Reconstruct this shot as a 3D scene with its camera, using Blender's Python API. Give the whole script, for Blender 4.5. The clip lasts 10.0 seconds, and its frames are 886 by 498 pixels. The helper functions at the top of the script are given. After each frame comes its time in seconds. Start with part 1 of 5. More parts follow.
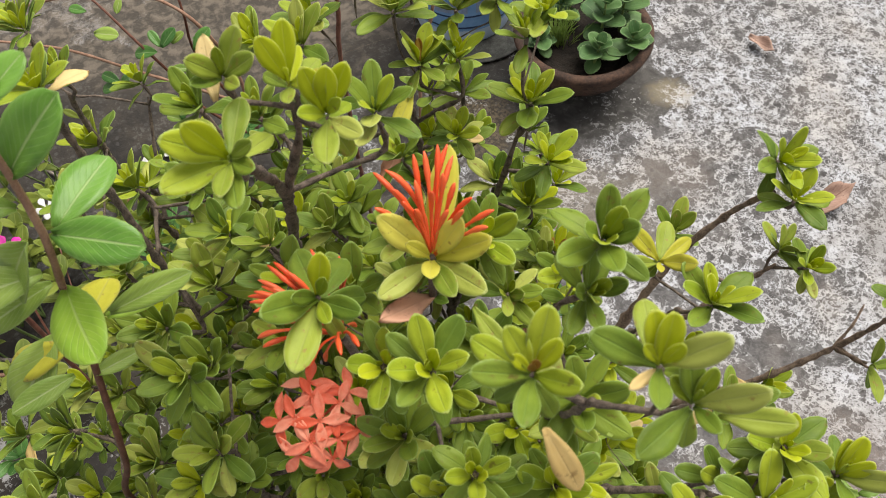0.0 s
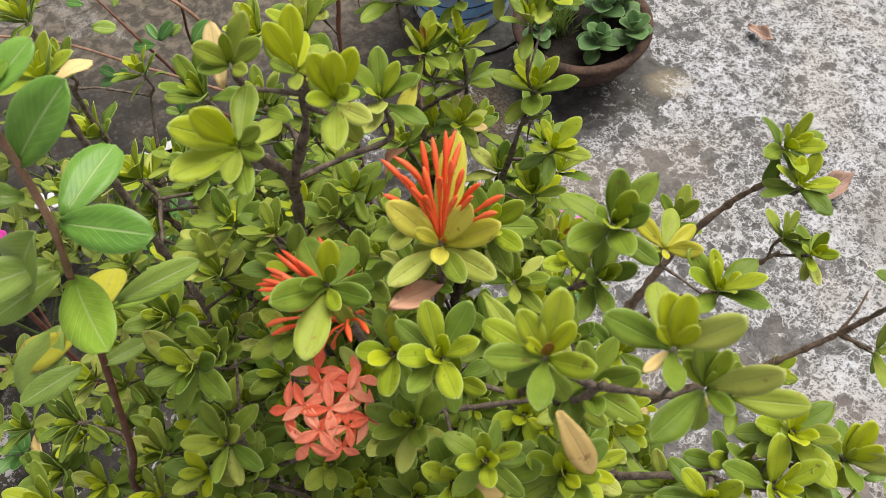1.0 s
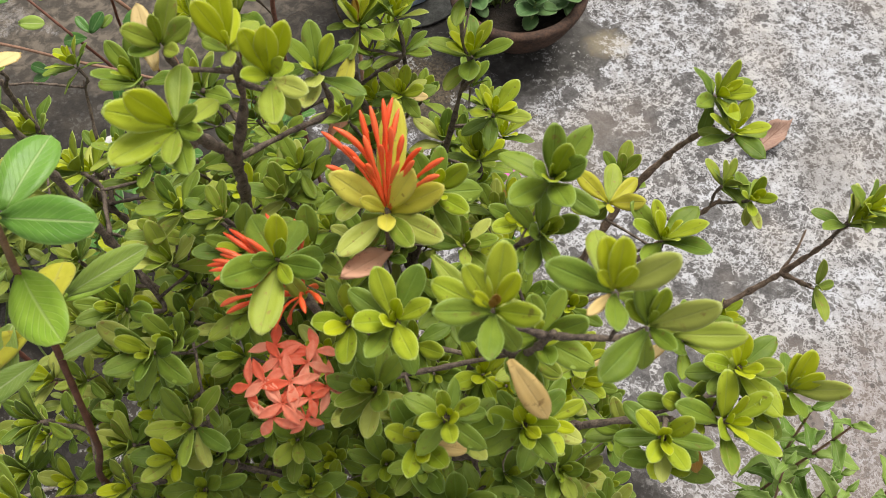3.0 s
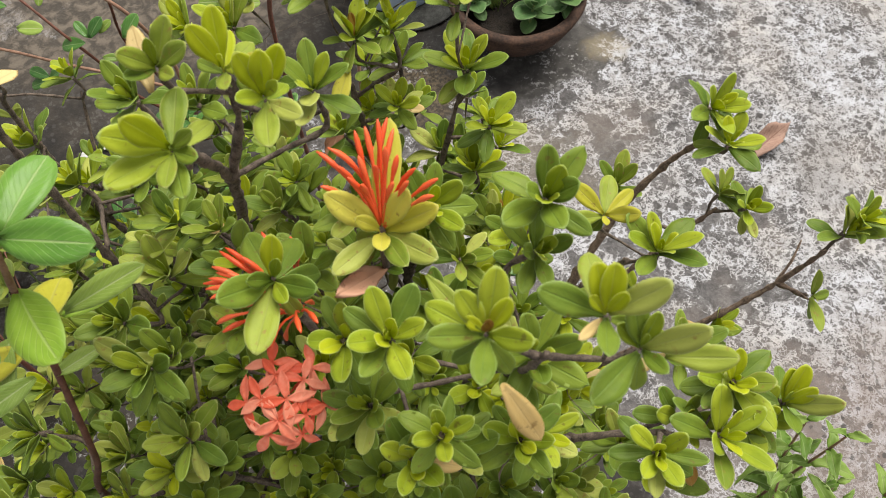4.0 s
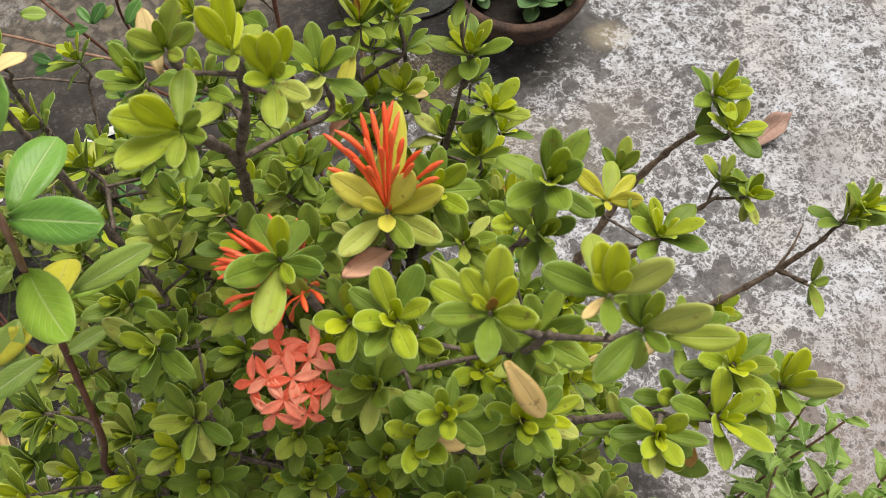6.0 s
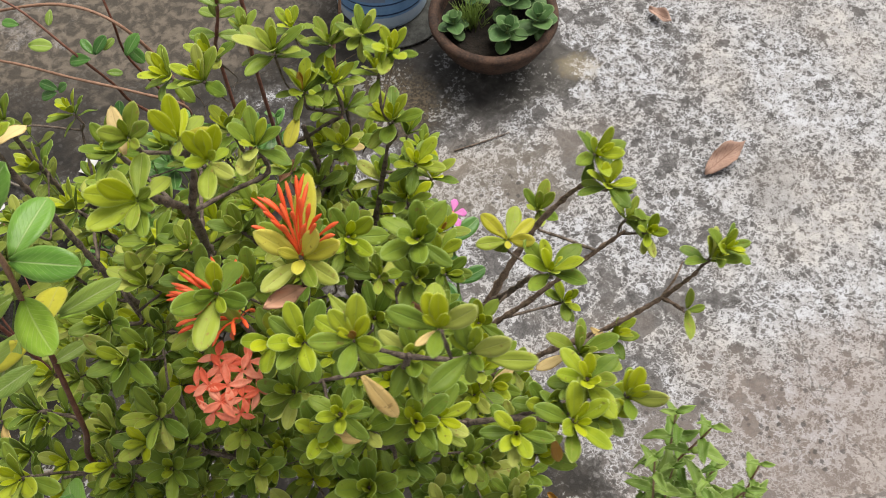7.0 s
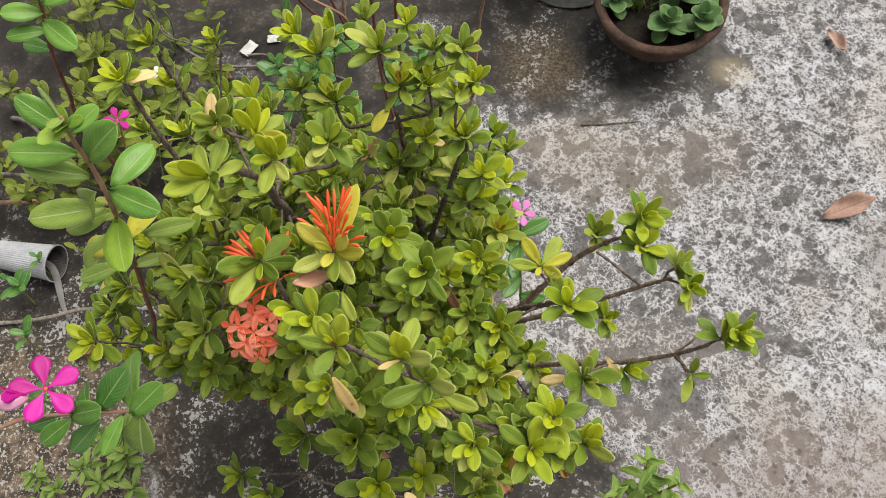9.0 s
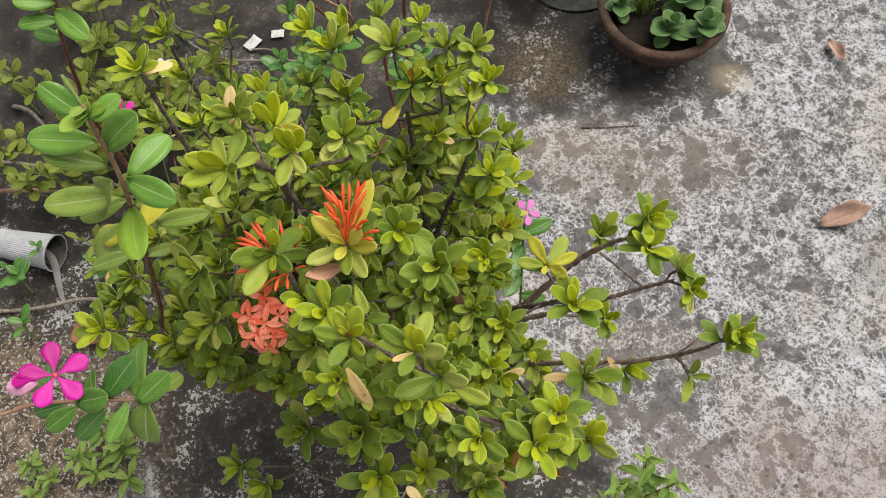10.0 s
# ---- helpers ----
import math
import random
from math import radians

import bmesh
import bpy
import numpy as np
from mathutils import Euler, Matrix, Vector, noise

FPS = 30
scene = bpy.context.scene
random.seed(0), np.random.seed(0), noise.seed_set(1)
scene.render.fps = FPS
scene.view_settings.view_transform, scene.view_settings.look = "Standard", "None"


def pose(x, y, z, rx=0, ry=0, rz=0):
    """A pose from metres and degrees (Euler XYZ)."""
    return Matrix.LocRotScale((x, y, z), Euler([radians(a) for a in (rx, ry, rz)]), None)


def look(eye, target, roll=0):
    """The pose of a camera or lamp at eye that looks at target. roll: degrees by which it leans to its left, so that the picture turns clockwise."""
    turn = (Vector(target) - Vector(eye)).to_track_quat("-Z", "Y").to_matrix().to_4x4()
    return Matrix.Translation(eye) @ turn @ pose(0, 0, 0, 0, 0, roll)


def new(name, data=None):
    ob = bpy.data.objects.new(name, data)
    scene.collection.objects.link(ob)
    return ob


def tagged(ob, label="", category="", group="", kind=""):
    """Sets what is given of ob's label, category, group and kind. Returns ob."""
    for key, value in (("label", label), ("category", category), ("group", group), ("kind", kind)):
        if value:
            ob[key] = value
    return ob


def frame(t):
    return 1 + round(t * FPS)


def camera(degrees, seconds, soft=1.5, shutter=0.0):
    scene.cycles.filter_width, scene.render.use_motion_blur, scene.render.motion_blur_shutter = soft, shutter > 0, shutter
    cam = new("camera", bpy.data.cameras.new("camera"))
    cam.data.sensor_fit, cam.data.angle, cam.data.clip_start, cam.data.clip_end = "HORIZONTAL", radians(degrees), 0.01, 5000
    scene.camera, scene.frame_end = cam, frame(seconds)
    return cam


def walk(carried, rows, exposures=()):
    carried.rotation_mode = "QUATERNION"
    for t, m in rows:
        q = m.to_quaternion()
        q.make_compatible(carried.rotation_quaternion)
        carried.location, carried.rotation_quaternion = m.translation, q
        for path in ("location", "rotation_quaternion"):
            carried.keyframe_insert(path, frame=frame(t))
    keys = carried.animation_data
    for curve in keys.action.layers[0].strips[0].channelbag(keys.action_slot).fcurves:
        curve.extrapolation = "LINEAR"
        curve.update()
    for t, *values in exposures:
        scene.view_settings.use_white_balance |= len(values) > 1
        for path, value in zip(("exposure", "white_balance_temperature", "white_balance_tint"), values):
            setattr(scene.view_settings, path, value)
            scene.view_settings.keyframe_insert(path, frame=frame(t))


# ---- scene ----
cam = camera(57.4, 10.0, 0.5, 0.2)
cam.data.dof.use_dof = True
cam.data.dof.focus_distance = 0.75
cam.data.dof.aperture_fstop = 28.0
PATH = [
    (0, (0.1114, 0.1324, 1.2322), (-0.0052, 1.1358, -0.4940), -4.64),
    (0.5, (0.1099, 0.1260, 1.2267), (-0.0009, 1.1238, -0.5030), -4.62),
    (1, (0.1067, 0.1297, 1.2305), (-0.0041, 1.1197, -0.5038), -4.86),
    (1.5, (0.1113, 0.1352, 1.2311), (0.0098, 1.1148, -0.5096), -4.63),
    (2, (0.1112, 0.1229, 1.2223), (0.0375, 1.0850, -0.5296), -4.10),
    (2.5, (0.1085, 0.1250, 1.2277), (0.0789, 1.0733, -0.5329), -3.78),
    (3, (0.1111, 0.1219, 1.2334), (0.1041, 1.0606, -0.5325), -3.97),
    (4.5, (0.1141, 0.1311, 1.2400), (0.1069, 1.0626, -0.5298), -4.12),
    (5, (0.1074, 0.1273, 1.2322), (0.1000, 1.0440, -0.5453), -4.17),
    (6.5, (0.1235, 0.1178, 1.2644), (0.1107, 1.0309, -0.5149), -3.98),
    (7, (0.1758, 0.0884, 1.3450), (0.1505, 1.0153, -0.4271), -4.05),
    (7.5, (0.2360, 0.0670, 1.4567), (0.1515, 0.9209, -0.3499), -2.60),
    (8, (0.2445, 0.0961, 1.4700), (0.0721, 0.8540, -0.3728), -4.14),
    (8.5, (0.2412, 0.1205, 1.4496), (-0.0455, 0.8354, -0.3961), -8.31),
    (9, (0.2501, 0.1359, 1.4373), (-0.0779, 0.8309, -0.4092), -9.13),
    (9.5, (0.2459, 0.1407, 1.4453), (-0.0759, 0.8410, -0.4003), -7.73),
    (10, (0.2392, 0.1267, 1.4442), (-0.0705, 0.8270, -0.4034), -6.51),
]
EXPOSURES = [(0.0, 0.46), (6.5, 0.43), (7.5, 0.37), (9.0, 0.36), (10.0, 0.30)]
walk(cam, [(t, look(eye, target, roll)) for t, eye, target, roll in PATH], EXPOSURES)

# ---- light: bright overcast sky, a wide weak sun behind thin cloud ----
SUN_HEIGHT, SUN_TURN = 64.0, 40.0
world = bpy.data.worlds.new("world")
scene.world = world
world.use_nodes = True
wn = world.node_tree.nodes
wl = world.node_tree.links
sky = wn.new("ShaderNodeTexSky")
sky.sky_type = "NISHITA"
sky.sun_disc = False
sky.sun_elevation = radians(SUN_HEIGHT)
sky.sun_rotation = radians(SUN_TURN)
sky.dust_density = 4.0
veil = wn.new("ShaderNodeMix")
veil.data_type = "RGBA"
veil.inputs[0].default_value = 0.85
veil.inputs[7].default_value = (7.3, 7.2, 7.0, 1)
wl.new(sky.outputs[0], veil.inputs[6])
wl.new(veil.outputs[2], wn["Background"].inputs[0])
wn["Background"].inputs[1].default_value = 0.058

sun = new("sun", bpy.data.lights.new("sun", "SUN"))
sun.data.energy = 4.0
sun.data.angle = radians(46)
sun.data.color = (1.0, 0.955, 0.87)
a, h = radians(SUN_TURN), radians(SUN_HEIGHT)
sun.matrix_world = look((0, 0, 6), (-math.sin(a) * math.cos(h), -math.cos(a) * math.cos(h), 6 - math.sin(h)))

# ---- materials ----
def material(name):
    m = bpy.data.materials.new(name)
    m.use_nodes = True
    return m, m.node_tree.nodes, m.node_tree.links, m.node_tree.nodes["Principled BSDF"]


def maths(n, l, op, a, b=None, c=None):
    k = n.new("ShaderNodeMath")
    k.operation = op
    for i, v in enumerate((a, b, c)):
        if v is None:
            continue
        if isinstance(v, (int, float)):
            k.inputs[i].default_value = v
        else:
            l.new(v, k.inputs[i])
    return k.outputs[0]


def step(n, l, v, lo, hi, out_lo=0.0, out_hi=1.0):
    k = n.new("ShaderNodeMapRange")
    k.interpolation_type = "SMOOTHSTEP"
    l.new(v, k.inputs[0])
    for i, x in zip((1, 2, 3, 4), (lo, hi, out_lo, out_hi)):
        if isinstance(x, (int, float)):
            k.inputs[i].default_value = x
        else:
            l.new(x, k.inputs[i])
    return k.outputs[0]


def mix(n, l, f, a, b, kind="MIX"):
    k = n.new("ShaderNodeMix")
    k.data_type, k.blend_type = "RGBA", kind
    for i, v in zip((0, 6, 7), (f, a, b)):
        if isinstance(v, (int, float)):
            k.inputs[i].default_value = v
        elif isinstance(v, tuple):
            k.inputs[i].default_value = (*v, 1)
        else:
            l.new(v, k.inputs[i])
    return k.outputs[2]


def grain(n, l, where, scale, detail=4.0, rough=0.55, distort=0.0):
    k = n.new("ShaderNodeTexNoise")
    k.inputs["Scale"].default_value = scale
    k.inputs["Detail"].default_value = detail
    k.inputs["Roughness"].default_value = rough
    k.inputs["Distortion"].default_value = distort
    l.new(where, k.inputs["Vector"])
    return k.outputs[0]


def chance(n, l):
    """A number from 0 to 1 that differs from leaf to leaf."""
    a = n.new("ShaderNodeObjectInfo").outputs["Random"]
    b = n.new("ShaderNodeNewGeometry").outputs["Random Per Island"]
    return maths(n, l, "FRACT", maths(n, l, "ADD", a, b))


def relief(n, l, b, height, strength, distance):
    k = n.new("ShaderNodeBump")
    k.inputs["Strength"].default_value = strength
    k.inputs["Distance"].default_value = distance
    l.new(height, k.inputs["Height"])
    l.new(k.outputs[0], b.inputs["Normal"])


def leaf_material(name, dark, light, rib, edge, rough=0.42, glow=0.3, ribs=0.05, veins=0.06, blotch=0.0, blotch_colour=(0.3, 0.2, 0.06), spec=0.25, midrib=0.42):
    m, n, l, b = material(name)
    uv = n.new("ShaderNodeUVMap").outputs[0]
    xyz = n.new("ShaderNodeSeparateXYZ")
    l.new(uv, xyz.inputs[0])
    off = maths(n, l, "ABSOLUTE", maths(n, l, "SUBTRACT", xyz.outputs[0], 0.5))
    r = chance(n, l)
    where = n.new("ShaderNodeNewGeometry").outputs["Position"]
    tint = grain(n, l, where, 110, 4)
    tone = maths(n, l, "ADD", maths(n, l, "MULTIPLY", r, 0.60), maths(n, l, "MULTIPLY", tint, 0.75))
    col = mix(n, l, step(n, l, tone, 0.15, 1.1), dark, light)
    # towards the base of the blade the green is deeper
    col = mix(n, l, step(n, l, xyz.outputs[1], 0.0, 0.30, 0.25, 0.0), col, dark)
    wave = maths(n, l, "SINE", maths(n, l, "SUBTRACT", maths(n, l, "MULTIPLY", xyz.outputs[1], 58.0), maths(n, l, "MULTIPLY", off, 46.0)))
    vein = step(n, l, wave, 0.72, 1.0)
    col = mix(n, l, maths(n, l, "MULTIPLY", vein, veins), col, rib)
    mid = step(n, l, off, 0.012, ribs, 1.0, 0.0)
    col = mix(n, l, maths(n, l, "MULTIPLY", mid, midrib), col, rib)
    rim = maths(n, l, "MAXIMUM", step(n, l, off, 0.44, 0.485), step(n, l, xyz.outputs[1], 0.95, 0.985))
    col = mix(n, l, maths(n, l, "MULTIPLY", rim, 0.8), col, edge)
    if blotch:
        stain = step(n, l, grain(n, l, where, 260, 4), 0.62 - 0.2 * blotch, 0.72)
        col = mix(n, l, maths(n, l, "MULTIPLY", stain, 0.8), col, blotch_colour)
    l.new(col, b.inputs["Base Color"])
    b.inputs["Roughness"].default_value = rough
    b.inputs["Specular IOR Level"].default_value = spec
    high = maths(n, l, "SUBTRACT", maths(n, l, "MULTIPLY", grain(n, l, where, 700, 2), 0.25), maths(n, l, "ADD", mid, maths(n, l, "MULTIPLY", vein, 2.0 * veins)))
    relief(n, l, b, high, 0.5, 0.0006)
    thin = n.new("ShaderNodeBsdfTranslucent")
    l.new(mix(n, l, 0.5, col, light), thin.inputs[0])
    both = n.new("ShaderNodeMixShader")
    both.inputs[0].default_value = glow
    l.new(b.outputs[0], both.inputs[1])
    l.new(thin.outputs[0], both.inputs[2])
    l.new(both.outputs[0], n["Material Output"].inputs[0])
    return m


LEAF = {
    "young": leaf_material("young_leaf", (0.44, 0.51, 0.014), (0.62, 0.67, 0.030), (0.60, 0.66, 0.12), (0.64, 0.70, 0.18), 0.48, 0.45),
    "fresh": leaf_material("fresh_leaf", (0.210, 0.296, 0.016), (0.425, 0.490, 0.034), (0.35, 0.45, 0.085), (0.45, 0.55, 0.15), 0.48, 0.26, blotch=0.05, blotch_colour=(0.16, 0.13, 0.03)),
    "green": leaf_material("green_leaf", (0.082, 0.146, 0.015), (0.226, 0.303, 0.034), (0.18, 0.28, 0.055), (0.28, 0.39, 0.10), 0.48, 0.18, blotch=0.05, blotch_colour=(0.16, 0.13, 0.03)),
    "olive": leaf_material("olive_leaf", (0.142, 0.212, 0.020), (0.320, 0.385, 0.050), (0.32, 0.36, 0.10), (0.39, 0.43, 0.13), 0.5, 0.2, blotch=0.15),
    "pale": leaf_material("pale_old_leaf", (0.27, 0.32, 0.045), (0.46, 0.50, 0.11), (0.45, 0.49, 0.16), (0.5, 0.55, 0.2), 0.5, 0.22, blotch=0.12),
    "yellow": leaf_material("yellowing_leaf", (0.46, 0.45, 0.032), (0.64, 0.60, 0.080), (0.486, 0.464, 0.1560), (0.454, 0.440, 0.1170), 0.5, 0.3, blotch=0.2),
    "bract": leaf_material("yellow_bract_leaf", (0.58, 0.56, 0.060), (0.76, 0.71, 0.14), (0.70, 0.66, 0.2), (0.68, 0.64, 0.18), 0.5, 0.38, blotch=0.05),
    "amber": leaf_material("amber_leaf", (0.36, 0.16, 0.03), (0.5, 0.30, 0.05), (0.5, 0.3, 0.08), (0.5, 0.36, 0.1), 0.45, 0.3),
    "tan": leaf_material("dying_leaf", (0.76, 0.56, 0.22), (0.90, 0.74, 0.40), (0.72, 0.55, 0.27), (0.64, 0.46, 0.18), 0.6, 0.38, blotch=0.06, blotch_colour=(0.3, 0.16, 0.05)),
    "brown": leaf_material("brown_leaf", (0.20, 0.095, 0.05), (0.40, 0.215, 0.13), (0.45, 0.28, 0.18), (0.25, 0.12, 0.06), 0.65, 0.08, blotch=0.3, blotch_colour=(0.12, 0.06, 0.035)),
    "russet": leaf_material("russet_leaf", (0.36, 0.17, 0.10), (0.58, 0.33, 0.22), (0.5, 0.3, 0.2), (0.4, 0.2, 0.12), 0.6, 0.2, blotch=0.15, blotch_colour=(0.2, 0.1, 0.06)),
    "fallen": leaf_material("fallen_leaf", (0.26, 0.16, 0.12), (0.46, 0.31, 0.25), (0.22, 0.12, 0.09), (0.3, 0.18, 0.13), 0.7, 0.06, ribs=0.04, veins=0.5, blotch=0.2, blotch_colour=(0.14, 0.08, 0.06), midrib=0.8),
    "vinca_mid": leaf_material("mid_periwinkle_leaf", (0.075, 0.205, 0.026), (0.20, 0.385, 0.06), (0.36, 0.49, 0.19), (0.24, 0.40, 0.10), 0.34, 0.24, ribs=0.038, veins=0.15, spec=0.36, midrib=0.8),
    "vinca": leaf_material("periwinkle_leaf", (0.155, 0.275, 0.034), (0.35, 0.475, 0.090), (0.52, 0.60, 0.28), (0.34, 0.46, 0.14), 0.42, 0.28, ribs=0.045, veins=0.24, spec=0.42, midrib=0.8),
    "vinca_young": leaf_material("young_periwinkle_leaf", (0.17, 0.34, 0.025), (0.34, 0.50, 0.06), (0.42, 0.54, 0.16), (0.34, 0.48, 0.10), 0.42, 0.35, ribs=0.04, veins=0.24, midrib=0.8),
    "vinca_dark": leaf_material("dark_periwinkle_leaf", (0.037, 0.135, 0.0203), (0.105, 0.260, 0.0406), (0.292, 0.416, 0.1716), (0.162, 0.288, 0.0780), 0.36, 0.24, ribs=0.036, veins=0.24, spec=0.6, midrib=0.8),
    "succulent": leaf_material("kalanchoe_leaf", (0.040, 0.098, 0.030), (0.105, 0.195, 0.062), (0.14, 0.23, 0.10), (0.17, 0.26, 0.11), 0.55, 0.08, ribs=0.02, veins=0.0, blotch=0.1, blotch_colour=(0.09, 0.10, 0.04)),
    "weed": leaf_material("weed_leaf", (0.108, 0.213, 0.0296), (0.254, 0.365, 0.0811), (0.405, 0.480, 0.2028), (0.421, 0.496, 0.2184), 0.45, 0.3),
    "herb": leaf_material("herb_leaf", (0.085, 0.125, 0.015), (0.205, 0.245, 0.038), (0.27, 0.30, 0.08), (0.24, 0.29, 0.07), 0.5, 0.22),
}


def petal_material(name, dark, light, rough=0.5, glow=0.25):
    m, n, l, b = material(name)
    uv = n.new("ShaderNodeUVMap").outputs[0]
    xyz = n.new("ShaderNodeSeparateXYZ")
    l.new(uv, xyz.inputs[0])
    where = n.new("ShaderNodeNewGeometry").outputs["Position"]
    tone = maths(n, l, "ADD", maths(n, l, "MULTIPLY", chance(n, l), 0.6), maths(n, l, "MULTIPLY", grain(n, l, where, 400, 3), 0.5))
    col = mix(n, l, step(n, l, tone, 0.2, 1.0), dark, light)
    col = mix(n, l, step(n, l, xyz.outputs[1], 0.0, 0.3, 0.5, 0.0), col, dark)
    l.new(col, b.inputs["Base Color"])
    b.inputs["Roughness"].default_value = rough
    streak = maths(n, l, "SINE", maths(n, l, "MULTIPLY", xyz.outputs[0], 60.0))
    relief(n, l, b, streak, 0.03, 0.0001)
    thin = n.new("ShaderNodeBsdfTranslucent")
    l.new(col, thin.inputs[0])
    both = n.new("ShaderNodeMixShader")
    both.inputs[0].default_value = glow
    l.new(b.outputs[0], both.inputs[1])
    l.new(thin.outputs[0], both.inputs[2])
    l.new(both.outputs[0], n["Material Output"].inputs[0])
    return m


CORAL = petal_material("coral_petal", (0.86, 0.14, 0.060), (0.98, 0.44, 0.29), 0.5, 0.3)
SCARLET = petal_material("scarlet_bud", (0.84, 0.10, 0.025), (0.97, 0.27, 0.10), 0.42, 0.18)
MAGENTA = petal_material("magenta_petal", (0.50, 0.006, 0.26), (0.70, 0.014, 0.43), 0.5, 0.3)
PALE_PINK = petal_material("pale_pink_petal", (0.62, 0.2, 0.42), (0.8, 0.45, 0.62), 0.5, 0.2)
PINK = petal_material("pink_petal", (0.60, 0.12, 0.46), (0.78, 0.26, 0.62), 0.5, 0.3)


def rough_material(name, dark, light, scale, rough=0.85, bump=0.6, depth=0.002, fine=6.0, spec=0.3):
    m, n, l, b = material(name)
    where = n.new("ShaderNodeNewGeometry").outputs["Position"]
    big = grain(n, l, where, scale, 4)
    small = grain(n, l, where, scale * fine, 4, 0.65)
    tone = maths(n, l, "ADD", maths(n, l, "MULTIPLY", big, 0.6), maths(n, l, "MULTIPLY", small, 0.5))
    col = mix(n, l, step(n, l, tone, 0.32, 0.78), dark, light)
    l.new(col, b.inputs["Base Color"])
    b.inputs["Roughness"].default_value = rough
    b.inputs["Specular IOR Level"].default_value = spec
    relief(n, l, b, tone, bump, depth)
    return m


BARK = rough_material("ixora_bark", (0.026, 0.020, 0.017), (0.24, 0.185, 0.145), 240, 0.85, 0.8, 0.002)
BROWN_BARK = rough_material("brown_ixora_bark", (0.045, 0.030, 0.023), (0.30, 0.215, 0.16), 200, 0.85, 0.8, 0.002)
GREY_BARK = rough_material("grey_twig_bark", (0.09, 0.075, 0.06), (0.33, 0.29, 0.25), 120, 0.85, 0.7, 0.0015)
RED_STEM = rough_material("red_brown_stem", (0.075, 0.028, 0.02), (0.20, 0.085, 0.055), 130, 0.55, 0.4, 0.001)
PINK_STEM = rough_material("pinkish_stem", (0.19, 0.10, 0.066), (0.36, 0.215, 0.145), 130, 0.55, 0.4, 0.001)
GREEN_STEM = rough_material("green_stem", (0.09, 0.15, 0.04), (0.22, 0.28, 0.09), 130, 0.55, 0.3, 0.001)
SOIL = rough_material("potting_soil", (0.006, 0.005, 0.004), (0.032, 0.024, 0.018), 90, 0.95, 1.0, 0.008)
CLAY = rough_material("weathered_terracotta", (0.014, 0.011, 0.010), (0.105, 0.058, 0.039), 26, 0.85, 0.9, 0.004, 7.0)
PAPER = rough_material("white_paper", (0.42, 0.42, 0.41), (0.66, 0.66, 0.65), 60, 0.8, 0.4, 0.002)
CUP = rough_material("dirty_white_plastic", (0.27, 0.28, 0.30), (0.42, 0.43, 0.45), 30, 0.45, 0.2, 0.001)
STRIP = rough_material("grey_plastic_strip", (0.17, 0.165, 0.16), (0.30, 0.29, 0.28), 40, 0.55, 0.3, 0.001)
GRIME_SHADE = rough_material("grimy_shaded_plastic", (0.020, 0.018, 0.016), (0.10, 0.095, 0.09), 40, 0.7, 0.4, 0.001)
SAUCER = rough_material("grimy_saucer", (0.022, 0.022, 0.020), (0.085, 0.087, 0.080), 60, 0.8, 0.5, 0.001)
LABEL_GREY = rough_material("faded_print", (0.20, 0.26, 0.42), (0.32, 0.40, 0.55), 40, 0.5, 0.2, 0.001)
BLUE = rough_material("blue_plastic", (0.16, 0.33, 0.62), (0.25, 0.45, 0.74), 9, 0.38, 0.15, 0.001, 9.0, 0.5)
PALE_BLUE = rough_material("pale_blue_plastic", (0.42, 0.55, 0.72), (0.6, 0.7, 0.82), 9, 0.4, 0.15, 0.001, 9.0, 0.5)
NAVY = rough_material("navy_stripe", (0.015, 0.03, 0.09), (0.03, 0.06, 0.16), 20, 0.4, 0.1, 0.001)


def blob(n, l, xyz, cx, cy, rx, ry):
    dx = maths(n, l, "DIVIDE", maths(n, l, "SUBTRACT", xyz.outputs[0], cx), rx)
    dy = maths(n, l, "DIVIDE", maths(n, l, "SUBTRACT", xyz.outputs[1], cy), ry)
    return maths(n, l, "SQRT", maths(n, l, "ADD", maths(n, l, "MULTIPLY", dx, dx), maths(n, l, "MULTIPLY", dy, dy)))


